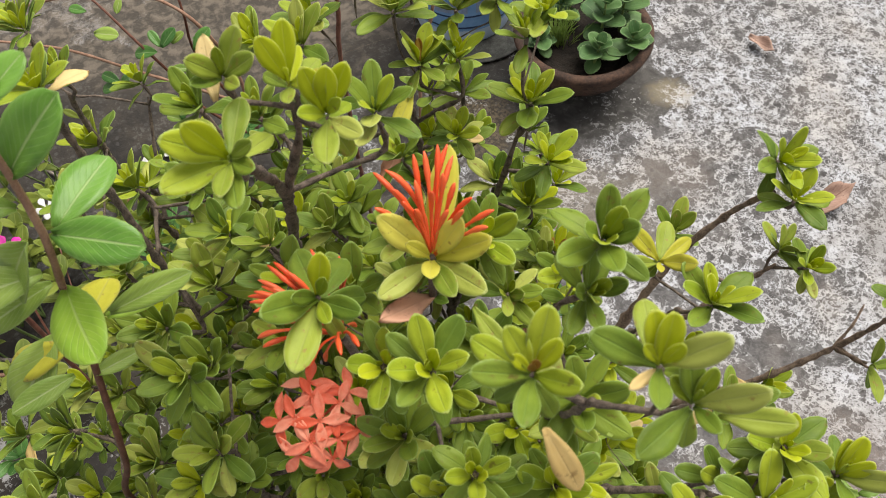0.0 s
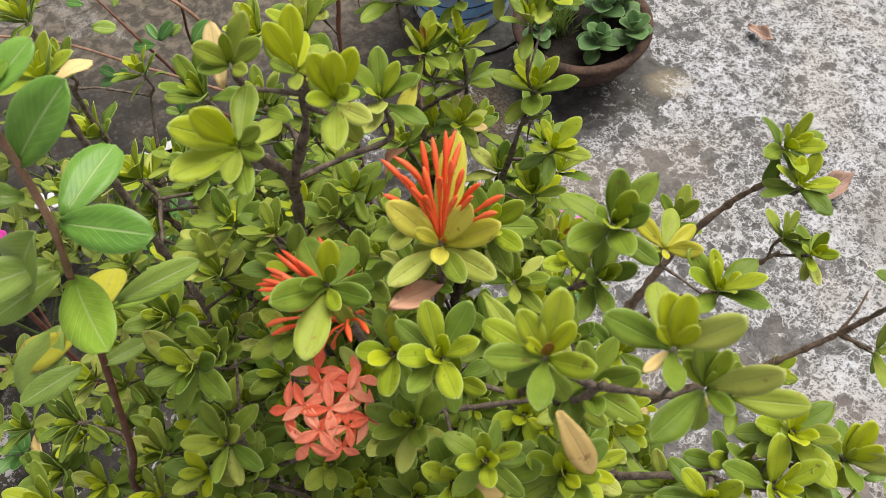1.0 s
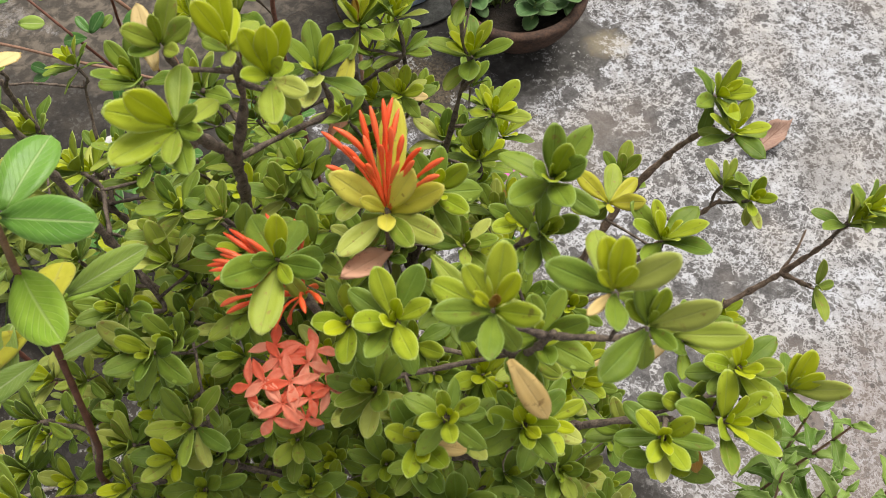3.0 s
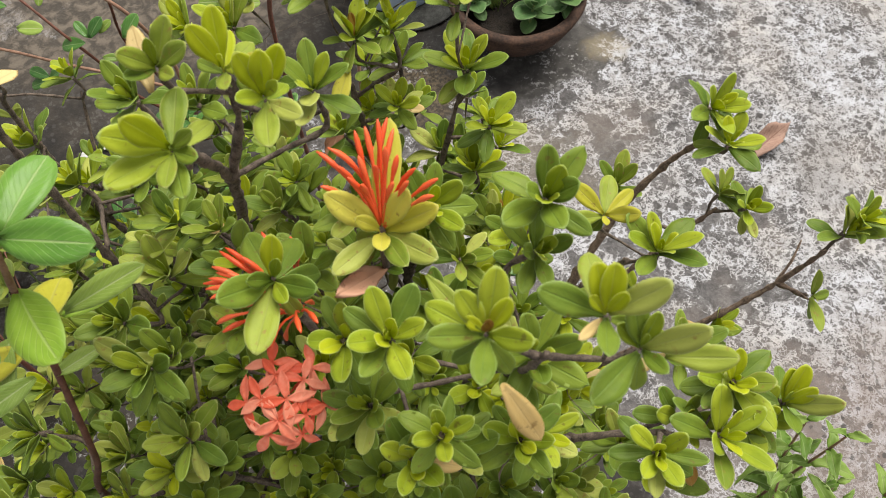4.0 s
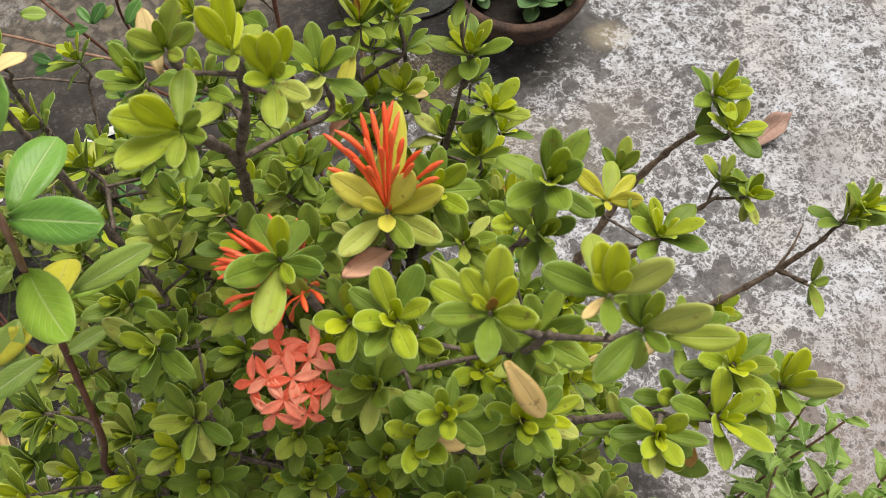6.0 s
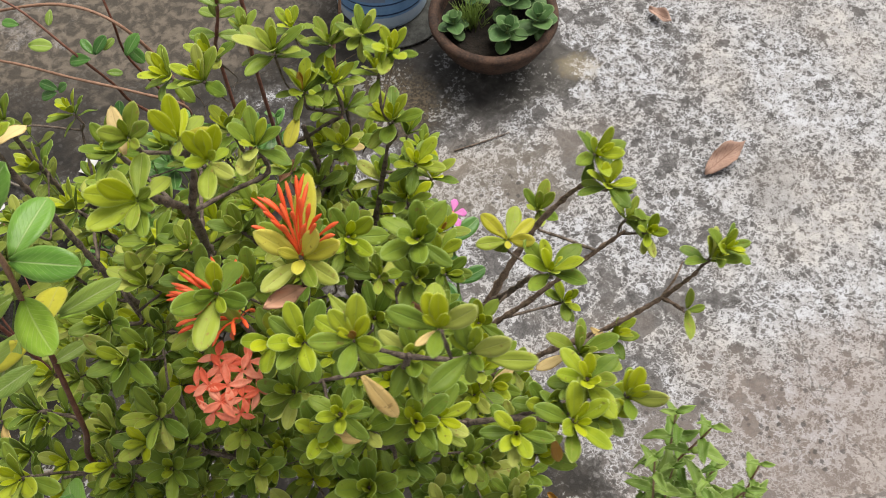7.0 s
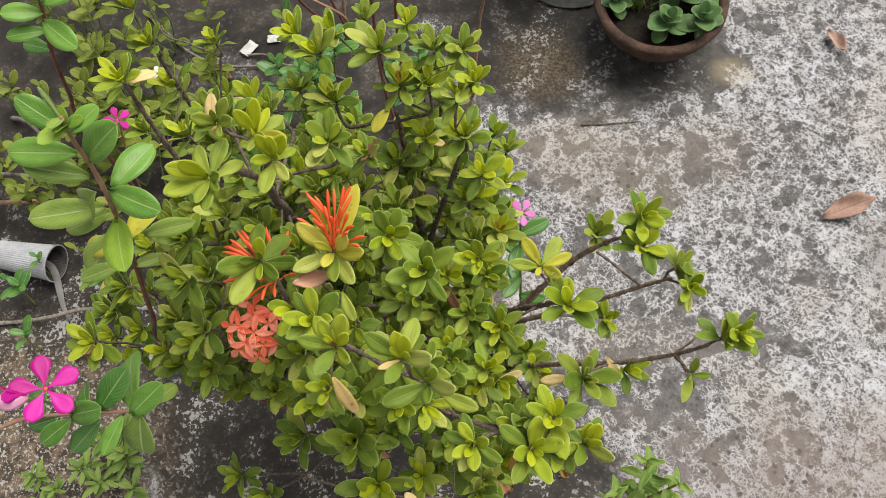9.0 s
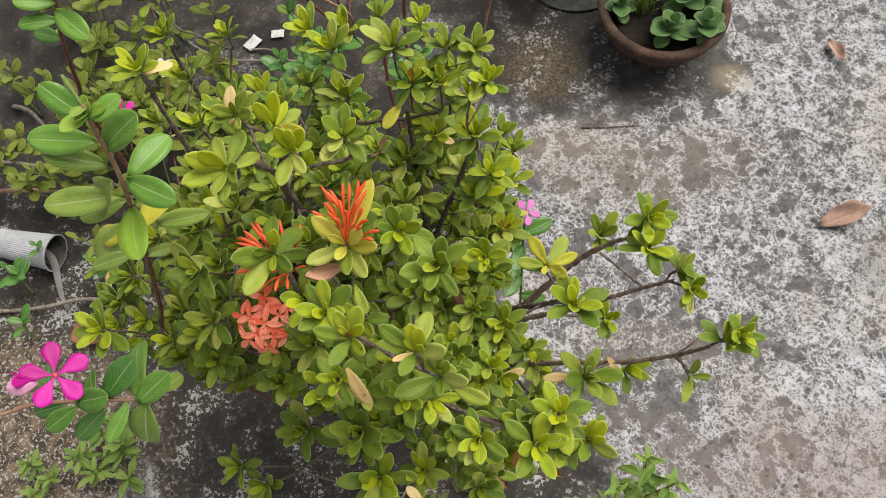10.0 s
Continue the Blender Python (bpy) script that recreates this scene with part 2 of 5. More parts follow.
def concrete_material():
    """Old cement yard: a chalky crust worn to threads and specks, dark bare plates, and damp algae-dark ground round the plants."""
    m, n, l, b = material("weathered_concrete")

    def add(*v):
        t = v[0]
        for k in v[1:]:
            t = maths(n, l, "ADD", t, k)
        return t

    def times(a, k):
        return maths(n, l, "MULTIPLY", a, k)

    def about(a, k):
        return times(maths(n, l, "SUBTRACT", a, 0.5), k)

    where = n.new("ShaderNodeNewGeometry").outputs["Position"]
    xyz = n.new("ShaderNodeSeparateXYZ")
    l.new(where, xyz.inputs[0])
    shift = n.new("ShaderNodeVectorMath")
    shift.inputs[1].default_value = (3.1, 7.7, 1.3)
    l.new(where, shift.inputs[0])
    there = shift.outputs[0]
    big = grain(n, l, where, 2.6, 3, 0.55)
    tinge = grain(n, l, there, 5.0, 3)
    mid = grain(n, l, where, 13, 5, 0.62, 0.3)
    small = grain(n, l, where, 42, 4, 0.6, 0.5)
    flake = grain(n, l, where, 150, 5, 0.6, 0.5)
    chip = grain(n, l, there, 170, 5, 0.62, 0.3)
    dust = grain(n, l, where, 620, 3, 0.6)
    # plates of bare cement, three centimetres wide, their outlines a little warped
    sway = n.new("ShaderNodeVectorMath")
    sway.operation = "MULTIPLY_ADD"
    wobble = n.new("ShaderNodeTexNoise")
    wobble.inputs["Scale"].default_value = 55
    wobble.inputs["Detail"].default_value = 4
    l.new(where, wobble.inputs["Vector"])
    l.new(wobble.outputs["Color"], sway.inputs[0])
    sway.inputs[1].default_value = (0.026, 0.026, 0.0)
    l.new(where, sway.inputs[2])
    plate = n.new("ShaderNodeTexVoronoi")
    plate.inputs["Scale"].default_value = 30
    l.new(sway.outputs[0], plate.inputs["Vector"])
    tone = n.new("ShaderNodeSeparateColor")
    l.new(plate.outputs["Color"], tone.inputs[0])
    crack = n.new("ShaderNodeTexVoronoi")
    crack.feature = "DISTANCE_TO_EDGE"
    crack.inputs["Scale"].default_value = 6.5
    l.new(sway.outputs[0], crack.inputs["Vector"])
    # damp algae stain round the plants and beside the pots, with a darkened ellipse under the clay bowl
    d = blob(n, l, xyz, -0.31, 0.66, 0.42, 0.54)
    for spread in ((0.05, 1.22, 0.27, 0.22), (0.25, 1.22, 0.23, 0.135), (0.08, 0.31, 0.37, 0.22), (-0.66, 1.17, 0.50, 0.22), (-0.34, 1.38, 0.42, 0.26), (-0.70, 0.42, 0.42, 0.36), (-0.17, 0.25, 0.32, 0.21), (-1.0, 0.85, 0.36, 0.42)):
        d = maths(n, l, "MINIMUM", d, blob(n, l, xyz, *spread))
    d = add(d, about(mid, 0.9), about(flake, 0.45))
    damp = step(n, l, d, 0.72, 1.06, 1.0, 0.0)
    # cement, greyer and browner in turns, with darker plates
    col = mix(n, l, step(n, l, add(times(small, 0.6), times(chip, 0.4)), 0.36, 0.64), (0.060, 0.057, 0.058), (0.128, 0.123, 0.124))
    col = mix(n, l, step(n, l, add(times(flake, 0.5), times(dust, 0.5)), 0.50, 0.58, 0.0, 0.42), col, (0.190, 0.184, 0.184))
    col = mix(n, l, step(n, l, tinge, 0.52, 0.72, 0.0, 0.40), col, (0.205, 0.170, 0.150))
    algae = mix(n, l, step(n, l, mid, 0.35, 0.7), (0.0160, 0.0142, 0.0128), (0.050, 0.042, 0.034))
    # plain dark grey round the foot of the clay bowl
    grey = mix(n, l, step(n, l, small, 0.35, 0.65), (0.044, 0.041, 0.039), (0.082, 0.077, 0.072))
    algae = mix(n, l, step(n, l, add(blob(n, l, xyz, 0.32, 1.18, 0.24, 0.20), about(mid, 0.8)), 0.6, 1.1, 0.9, 0.0), algae, grey)
    moss = mix(n, l, step(n, l, chip, 0.40, 0.62), (0.032, 0.025, 0.015), (0.120, 0.090, 0.056))
    algae = mix(n, l, step(n, l, add(blob(n, l, xyz, 0.075, 1.135, 0.11, 0.10), about(small, 0.9)), 0.4, 1.15, 0.85, 0.0), algae, moss)
    col = mix(n, l, times(damp, 0.95), col, algae)
    # how much crust is left: more on the open side, where it also paints in the sky's sheen, less on bare plates and
    # where feet and water have worn it
    left = add(0.43, about(big, 0.75), about(mid, 0.85), about(small, 0.45), step(n, l, add(blob(n, l, xyz, 1.25, 0.85, 0.75, 1.3), about(big, 0.5)), 0.50, 0.98, 0.24, -0.05))
    for cx, cy, rx, ry, less in ((0.43, 0.97, 0.13, 0.06, -0.20), (0.52, 1.03, 0.18, 0.12, -0.14), (0.42, 0.53, 0.16, 0.17, -0.10), (0.58, 0.67, 0.10, 0.06, -0.18), (0.66, 1.22, 0.07, 0.06, -0.12), (0.12, 1.06, 0.13, 0.06, -0.10), (0.48, 1.16, 0.09, 0.08, 0.14)):
        left = add(left, step(n, l, add(blob(n, l, xyz, cx, cy, rx, ry), about(mid, 1.3)), 0.4, 1.25, less, 0.0))
    left = add(left, step(n, l, tone.outputs[0], 0.72, 0.75, 0.0, -0.30), step(n, l, tone.outputs[1], 0.75, 0.78, 0.0, 0.14))
    # ragged bare blotches, thumb to palm wide
    bare = None
    for scale, share, reach, how in ((17, 0.80, 0.28, there), (36, 0.52, 0.27, where)):
        mark = n.new("ShaderNodeTexVoronoi")
        mark.inputs["Scale"].default_value = scale
        l.new(how, mark.inputs["Vector"])
        pick = n.new("ShaderNodeSeparateColor")
        l.new(mark.outputs["Color"], pick.inputs[0])
        k = times(step(n, l, add(mark.outputs["Distance"], about(small, 0.7), about(flake, 0.45)), reach - 0.06, reach + 0.05, 1.0, 0.0), step(n, l, pick.outputs[0], share, share + 0.02))
        bare = k if bare is None else maths(n, l, "MAXIMUM", bare, k)
    left = add(left, times(bare, -0.42))
    left = maths(n, l, "SUBTRACT", left, times(damp, 0.72))
    film = mix(n, l, step(n, l, tinge, 0.40, 0.62), (0.200, 0.198, 0.205), (0.212, 0.192, 0.180))
    col = mix(n, l, step(n, l, left, 0.30, 0.85, 0.0, 0.42), col, mix(n, l, step(n, l, small, 0.4, 0.6), film, (0.236, 0.230, 0.234)))
    width = step(n, l, left, -0.20, 1.15, 0.0, 0.092)
    threads = None
    for scale, twist, share in ((46, 0.25, 0.80), (84, 0.15, 0.74)):
        line = maths(n, l, "ABSOLUTE", maths(n, l, "SUBTRACT", grain(n, l, there if scale == 84 else where, scale, 4.0, 0.55, twist), 0.5))
        line = add(line, about(flake, 0.15))
        wide = times(width, share)
        k = step(n, l, line, times(wide, 0.62), add(wide, 0.003), 1.0, 0.0)
        threads = k if threads is None else maths(n, l, "MAXIMUM", threads, k)
    # white lines round small dark cells
    net = n.new("ShaderNodeTexVoronoi")
    net.feature = "DISTANCE_TO_EDGE"
    net.inputs["Scale"].default_value = 62
    l.new(sway.outputs[0], net.inputs["Vector"])
    mesh_ = times(step(n, l, add(net.outputs["Distance"], about(flake, 0.16)), 0.01, 0.075, 0.9, 0.0), step(n, l, left, 0.02, 0.35))
    threads = maths(n, l, "MAXIMUM", threads, times(mesh_, step(n, l, chip, 0.34, 0.50)))
    crust = times(threads, step(n, l, width, 0.004, 0.022))
    crust = times(crust, step(n, l, dust, 0.30, 0.50, 0.66, 1.0))
    crust = times(crust, step(n, l, flake, 0.30, 0.50, 0.70, 1.0))
    chalk = mix(n, l, step(n, l, tinge, 0.42, 0.66), (0.490, 0.500, 0.546), (0.455, 0.438, 0.432))
    chalk = mix(n, l, step(n, l, small, 0.38, 0.62), (0.360, 0.354, 0.362), chalk)
    col = mix(n, l, times(crust, 0.95), col, chalk)
    # earth trodden into the crust: beige beside the shrub, pinkish brown on the near side
    for cx, cy, rx, ry, much, earth in ((0.26, 0.93, 0.19, 0.12, 0.26, (0.270, 0.222, 0.168)), (0.88, 0.40, 0.30, 0.22, 0.50, (0.225, 0.178, 0.158)), (0.56, 0.36, 0.20, 0.16, 0.30, (0.225, 0.185, 0.165)), (0.80, 0.90, 0.06, 0.09, 0.35, (0.120, 0.108, 0.100))):
        k = step(n, l, add(blob(n, l, xyz, cx, cy, rx, ry), about(mid, 1.1), about(flake, 0.9)), 0.45, 1.25, much, 0.0)
        col = mix(n, l, times(k, step(n, l, damp, 0.1, 0.6, 1.0, 0.0)), col, earth)
    # small black lichen spots
    cell = n.new("ShaderNodeTexVoronoi")
    cell.inputs["Scale"].default_value = 64
    l.new(where, cell.inputs["Vector"])
    ragged = add(cell.outputs["Distance"], about(flake, 0.75))
    dots = times(step(n, l, ragged, 0.22, 0.30, 1.0, 0.0), step(n, l, cell.outputs["Color"], 0.42, 0.46))
    col = mix(n, l, times(times(dots, step(n, l, tinge, 0.40, 0.62, 1.0, 0.35)), 0.80), col, (0.062, 0.058, 0.056))
    # crumbs of crust left in the damp
    crumbs = times(step(n, l, add(times(flake, 0.55), times(small, 0.25), times(mid, 0.25)), 0.560, 0.590), times(damp, times(step(n, l, mid, 0.47, 0.56, 0.12, 1.0), maths(n, l, "MAXIMUM", step(n, l, xyz.outputs[1], 0.42, 0.62, 1.0, 0.10), step(n, l, xyz.outputs[0], -0.12, 0.06, 0.0, 0.8)))))
    col = mix(n, l, times(crumbs, 0.85), col, (0.360, 0.356, 0.352))
    # hairline cracks
    hair = times(times(step(n, l, crack.outputs["Distance"], 0.003, 0.010, 1.0, 0.0), step(n, l, big, 0.42, 0.55)), maths(n, l, "SUBTRACT", 1.0, damp))
    col = mix(n, l, times(hair, 0.6), col, (0.070, 0.064, 0.060))
    # sandy brown stain on the far side
    sand = step(n, l, add(blob(n, l, xyz, -0.62, 1.54, 0.66, 0.34), about(mid, 1.2)), 0.7, 1.1, 0.8, 0.0)
    col = mix(n, l, sand, col, mix(n, l, step(n, l, small, 0.4, 0.62), (0.0622, 0.0531, 0.0440), (0.1577, 0.1311, 0.1046)))
    # brown moss and crisp crumbs of crust in the near corner
    dry = step(n, l, add(blob(n, l, xyz, -0.64, 0.08, 0.32, 0.24), about(mid, 1.3)), 0.6, 1.15, 0.95, 0.0)
    rust = mix(n, l, step(n, l, small, 0.42, 0.60), (0.050, 0.040, 0.031), (0.150, 0.108, 0.074))
    rust = mix(n, l, step(n, l, add(times(flake, 0.6), times(chip, 0.4)), 0.525, 0.565), rust, (0.340, 0.318, 0.292))
    col = mix(n, l, dry, col, rust)
    # a round ochre stain beside the clay bowl
    ochre = step(n, l, add(blob(n, l, xyz, 0.455, 1.215, 0.045, 0.035), about(small, 1.4)), 0.5, 1.3, 0.32, 0.0)
    col = mix(n, l, ochre, col, (0.3818, 0.3154, 0.1992))
    l.new(col, b.inputs["Base Color"])
    b.inputs["Specular IOR Level"].default_value = 0.15
    l.new(step(n, l, damp, 0.0, 1.0, 0.9, 0.62), b.inputs["Roughness"])
    relief(n, l, b, add(times(dust, 0.3), times(flake, 0.4), small, times(crust, 0.5)), 0.5, 0.004)
    return m


CONCRETE = concrete_material()

# ---- builders ----
rng = random.Random(7)


def mesh_of(name, verts, faces, mats, uvs=None, which=None, smooth=True):
    me = bpy.data.meshes.new(name)
    me.from_pydata(verts, [], faces)
    for m in mats:
        me.materials.append(m)
    if which is not None:
        me.polygons.foreach_set("material_index", which)
    if uvs is not None:
        lay = me.uv_layers.new(name="UVMap")
        idx = np.empty(len(me.loops), dtype=np.int32)
        me.loops.foreach_get("vertex_index", idx)
        lay.data.foreach_set("uv", np.asarray(uvs, dtype=np.float32)[idx].ravel())
    if smooth:
        me.polygons.foreach_set("use_smooth", [True] * len(me.polygons))
    me.update()
    return me


def put(name, me, parent=None, m=None, label=""):
    ob = new(name, me)
    if m is not None:
        ob.matrix_world = m
    if parent is not None:
        ob.parent = parent
    if label:
        ob["label"] = label
    return ob


def thing(name, place, label, category, group="", kind=""):
    """A top-level thing: an Empty at its foot."""
    ob = new(name)
    ob.location = place
    ob.empty_display_size = 0.02
    return tagged(ob, label, category, group, kind)


def child(name, me, parent, m=None, label=""):
    """A part, given in world place, under a thing that stands at parent.location."""
    ob = new(name, me)
    ob.parent = parent
    ob.matrix_parent_inverse = Matrix.Identity(4)
    base = parent
    up = Matrix.Identity(4)
    while base is not None:
        up = base.matrix_basis @ up
        base = base.parent
    ob.matrix_basis = up.inverted() @ (m if m is not None else Matrix.Identity(4))
    if label:
        ob["label"] = label
    return ob


def blade(width, arch, cup, power=1.25, blunt=0.62, fold=0.02, wave=0.0, thick=0.012, nu=4, nv=6, tip=0.0, notch=0.0, twist=0.0, vee=0.0):
    """A leaf or petal of length 1 along x, face up: a thin closed shell with its own arch, cup and edge."""
    top, uv = [], []
    for j in range(nv + 1):
        s = 0.45 * j / nv + 0.55 * math.sin(0.5 * math.pi * j / nv)
        w = 0.5 * width * max(0.0, math.sin(math.pi * s ** power)) ** blunt if 0 < j < nv else 0.0
        if j == 0:
            w = 0.035
        if j == nv:
            w = 0.5 * width * tip
        w *= 1 + notch * (j % 2)
        turn = twist * s
        for i in range(nu + 1):
            u = 2 * i / nu - 1
            y = u * w
            z = -arch * s * s + cup * u * u * w + vee * abs(u) * w + fold * abs(u) * (1 - s) + wave * math.sin(9 * s + 2.5 * u) * abs(u)
            top.append((s - 0.35 * arch * arch * s ** 3, y * math.cos(turn) - z * math.sin(turn) * 0.3, z + y * math.sin(turn)))
            uv.append((i / nu, s))
    n = len(top)
    verts = [(x, y, z + thick / 2) for x, y, z in top] + [(x, y, z - thick / 2) for x, y, z in top]
    faces = []
    k = nu + 1
    for j in range(nv):
        for i in range(nu):
            a = j * k + i
            q = (a, a + 1, a + 1 + k, a + k)
            faces.append(q[::-1])
            faces.append(tuple(v + n for v in q))
    ring = [i for i in range(k)] + [j * k + nu for j in range(1, nv + 1)] + [nv * k + i for i in range(nu - 1, -1, -1)] + [j * k for j in range(nv - 1, 0, -1)]
    for a, b in zip(ring, ring[1:] + ring[:1]):
        faces.append((a, b, b + n, a + n))
    return np.array(verts), faces, uv + uv


SHAPES = {
    "up": blade(0.345, -0.05, 0.14, 1.52, 0.56, wave=0.010, nv=9, tip=0.13, vee=0.12),
    "flat": blade(0.36, 0.03, 0.14, 1.52, 0.56, wave=0.016, nv=9, tip=0.13, vee=0.12),
    "arched": blade(0.37, 0.18, 0.12, 1.55, 0.56, wave=0.024, nv=9, tip=0.13, vee=0.10),
    "wide": blade(0.41, 0.06, 0.14, 1.55, 0.54, wave=0.022, nv=9, tip=0.14, vee=0.10),
    "old": blade(0.35, 0.10, 0.06, 1.25, 0.55, wave=0.012, nv=8, vee=0.03),
    "hung": blade(0.27, 0.10, 0.06, 1.25, 0.55, wave=0.012, nv=8, vee=0.03),
    "slim": blade(0.33, 0.12, 0.3, 1.2),
    "wavy": blade(0.44, 0.26, 0.12, wave=0.03, twist=0.35),
    "vinca": blade(0.50, 0.16, 0.08, 1.3, 0.48, 0.04, nv=9, vee=0.10, wave=0.008),
    "vinca_long": blade(0.40, 0.14, 0.08, 1.2, 0.50, 0.04, nv=9, vee=0.14, wave=0.012),
    "vinca_narrow": blade(0.30, 0.10, 0.08, 1.3, 0.50, 0.03, nv=9, vee=0.3),
    "vinca_arched": blade(0.42, 0.28, 0.08, 1.3, 0.50, 0.04, nv=9, wave=0.012, vee=0.10),
    "round": blade(0.80, 0.14, 0.22, 1.15, 0.42, thick=0.04, nv=14, notch=0.11, vee=0.08, tip=0.25),
    "toothed": blade(0.42, 0.55, 0.35, 1.0, 0.70, nv=10, notch=0.16, wave=0.09, twist=0.7, vee=0.35),
    "dry": blade(0.38, -0.16, 0.60, 0.95, 0.80, 0.03, wave=0.085, nv=11, nu=6, thick=0.01, twist=0.3, notch=0.07),
    "curled": blade(0.62, -0.30, 1.4, 1.0, 0.7, 0.05, wave=0.1, nv=9, nu=6, thick=0.012, twist=0.8),
    "petal": blade(0.39, 0.14, 0.15, 0.95, 1.05, thick=0.02, nu=4, nv=7, vee=0.25),
    "vpetal": blade(0.58, 0.06, 0.05, 2.2, 0.75, thick=0.012, nu=4, nv=8, tip=0.36, wave=0.015),
}
CACHE = {}


def blade_mesh(shape, mat):
    key = (shape, mat.name)
    if key not in CACHE:
        v, f, uv = SHAPES[shape]
        CACHE[key] = mesh_of("leaf", v.tolist(), f, [mat], uv)
    return CACHE[key]


def blades_joined(name, items):
    """Many blades in one mesh. items: (matrix, shape, material)."""
    mats = []
    V, F, U, W = [], [], [], []
    at = 0
    for m, shape, mat in items:
        if mat not in mats:
            mats.append(mat)
        k = mats.index(mat)
        v, f, uv = SHAPES[shape]
        a = np.array(m)
        V.append(v @ a[:3, :3].T + a[:3, 3])
        F.extend([tuple(i + at for i in q) for q in f])
        W.extend([k] * len(f))
        U.extend(uv)
        at += len(v)
    return mesh_of(name, np.concatenate(V).tolist(), F, mats, U, W)


def tube_geometry(points, radii, sides=7, knobs=0.0, every=0.009, seed=0, cap=True):
    """A smooth tapering round stem through points."""
    r = random.Random(seed)
    pts = [Vector(p) for p in points]
    fine, rad = [], []
    n = len(pts)
    for i in range(n - 1):
        p0, p1, p2, p3 = pts[max(i - 1, 0)], pts[i], pts[i + 1], pts[min(i + 2, n - 1)]
        seg = max(2, min(24, int((p2 - p1).length / (every if knobs else every * 2.2))))
        for k in range(seg):
            t = k / seg
            c = 0.5 * (2 * p1 + (p2 - p0) * t + (2 * p0 - 5 * p1 + 4 * p2 - p3) * t * t + (3 * p1 - p0 - 3 * p2 + p3) * t ** 3)
            fine.append(c)
            rad.append(radii[i] * (1 - t) + radii[i + 1] * t)
    fine.append(pts[-1])
    rad.append(radii[-1])
    V, F = [], []
    side = Vector((1, 0, 0))
    for i, c in enumerate(fine):
        d = (fine[min(i + 1, len(fine) - 1)] - fine[max(i - 1, 0)]).normalized()
        side = (side - d * side.dot(d))
        if side.length < 1e-4:
            side = d.orthogonal()
        side.normalize()
        other = d.cross(side)
        q = rad[i] * (1 + knobs * (0.55 if i % 2 else -0.25) + knobs * r.uniform(-0.5, 0.5))
        for k in range(sides):
            a = 2 * math.pi * k / sides
            w = q * (1 + knobs * 0.5 * r.uniform(-1, 1))
            V.append(tuple(c + side * (w * math.cos(a)) + other * (w * math.sin(a))))
    for i in range(len(fine) - 1):
        for k in range(sides):
            a, b = i * sides + k, i * sides + (k + 1) % sides
            F.append((a, b, b + sides, a + sides))
    if cap:
        F.append(tuple(range(sides))[::-1])
        F.append(tuple((len(fine) - 1) * sides + k for k in range(sides)))
    return V, F


def tube(name, points, radii, mat, parent, sides=7, knobs=0.0, every=0.009, seed=0, label=""):
    V, F = tube_geometry(points, radii, sides, knobs, every, seed)
    return child(name, mesh_of(name, V, F, [mat]), parent, None, label)


def axes(place, axis, spin=0.0):
    """A pose whose z looks along axis."""
    q = Vector(axis).normalized().to_track_quat("Z", "Y")
    return Matrix.Translation(place) @ q.to_matrix().to_4x4() @ Matrix.Rotation(spin, 4, "Z")


def blade_pose(base, tip, up=(0, 0, 1), roll=0.0, size=None):
    """The pose of a blade that reaches from base to tip."""
    b, t = Vector(base), Vector(tip)
    x = (t - b)
    L = x.length if size is None else size
    x.normalize()
    y = Vector(up).cross(x)
    if y.length < 1e-3:
        y = x.orthogonal()
    y.normalize()
    z = x.cross(y)
    m = Matrix((x, y, z)).transposed().to_4x4()
    return Matrix.Translation(b) @ m @ Matrix.Rotation(roll, 4, "X") @ Matrix.Scale(L, 4)


def spin_poly(profile, sides=48):
    """A turned body from (radius, height) pairs, open where the profile ends."""
    V, F = [], []
    for r, z in profile:
        for k in range(sides):
            a = 2 * math.pi * k / sides
            V.append((r * math.cos(a), r * math.sin(a), z))
    for i in range(len(profile) - 1):
        for k in range(sides):
            a, b = i * sides + k, i * sides + (k + 1) % sides
            F.append((a, b, b + sides, a + sides))
    return V, F


# ---- ground ----
def ground():
    V, F = [], []
    lines = [-60, -20, -8, -4, -2.2] + [round(-1.6 + 0.05 * i, 3) for i in range(77)] + [3, 5, 9, 20, 60]
    n = len(lines)
    for y in lines:
        for x in lines:
            near = max(0.0, 1 - max(abs(x), abs(y - 0.6)) / 2)
            V.append((x, y, 0.006 * near * (noise.noise((x * 3, y * 3, 2)) - 0.35)))
    for j in range(n - 1):
        for i in range(n - 1):
            a = j * n + i
            F.append((a, a + 1, a + n + 1, a + n))
    ob = put("ground", mesh_of("ground", V, F, [CONCRETE]))
    return tagged(ob, "weathered grey concrete yard with white crust and black lichen spots", "ground", kind="structure")


ground()

# ---- the ixora bush ----
bush = thing("ixora_bush", (0.06, 0.41, 0.0), "leafy green ixora shrub with coral flowers and red buds on concrete", "shrub")
HEART = Vector((0.11, 0.38, 0.0))
STYLES = {
    "bright": ("young", "young", "young", "fresh", "fresh", "green"),
    "fresh": ("young", "young", "fresh", "fresh", "green", "green"),
    "dark": ("fresh", "fresh", "green", "green", "green", "green"),
    "olive": ("fresh", "olive", "olive", "green", "olive", "green"),
    "mixed": ("young", "fresh", "young", "olive", "green", "green"),
    "amber": ("amber", "young", "fresh", "fresh", "green", "olive"),
    "yellow": ("olive", "yellow", "yellow", "yellow", "olive", "olive"),
}
TIPS = []


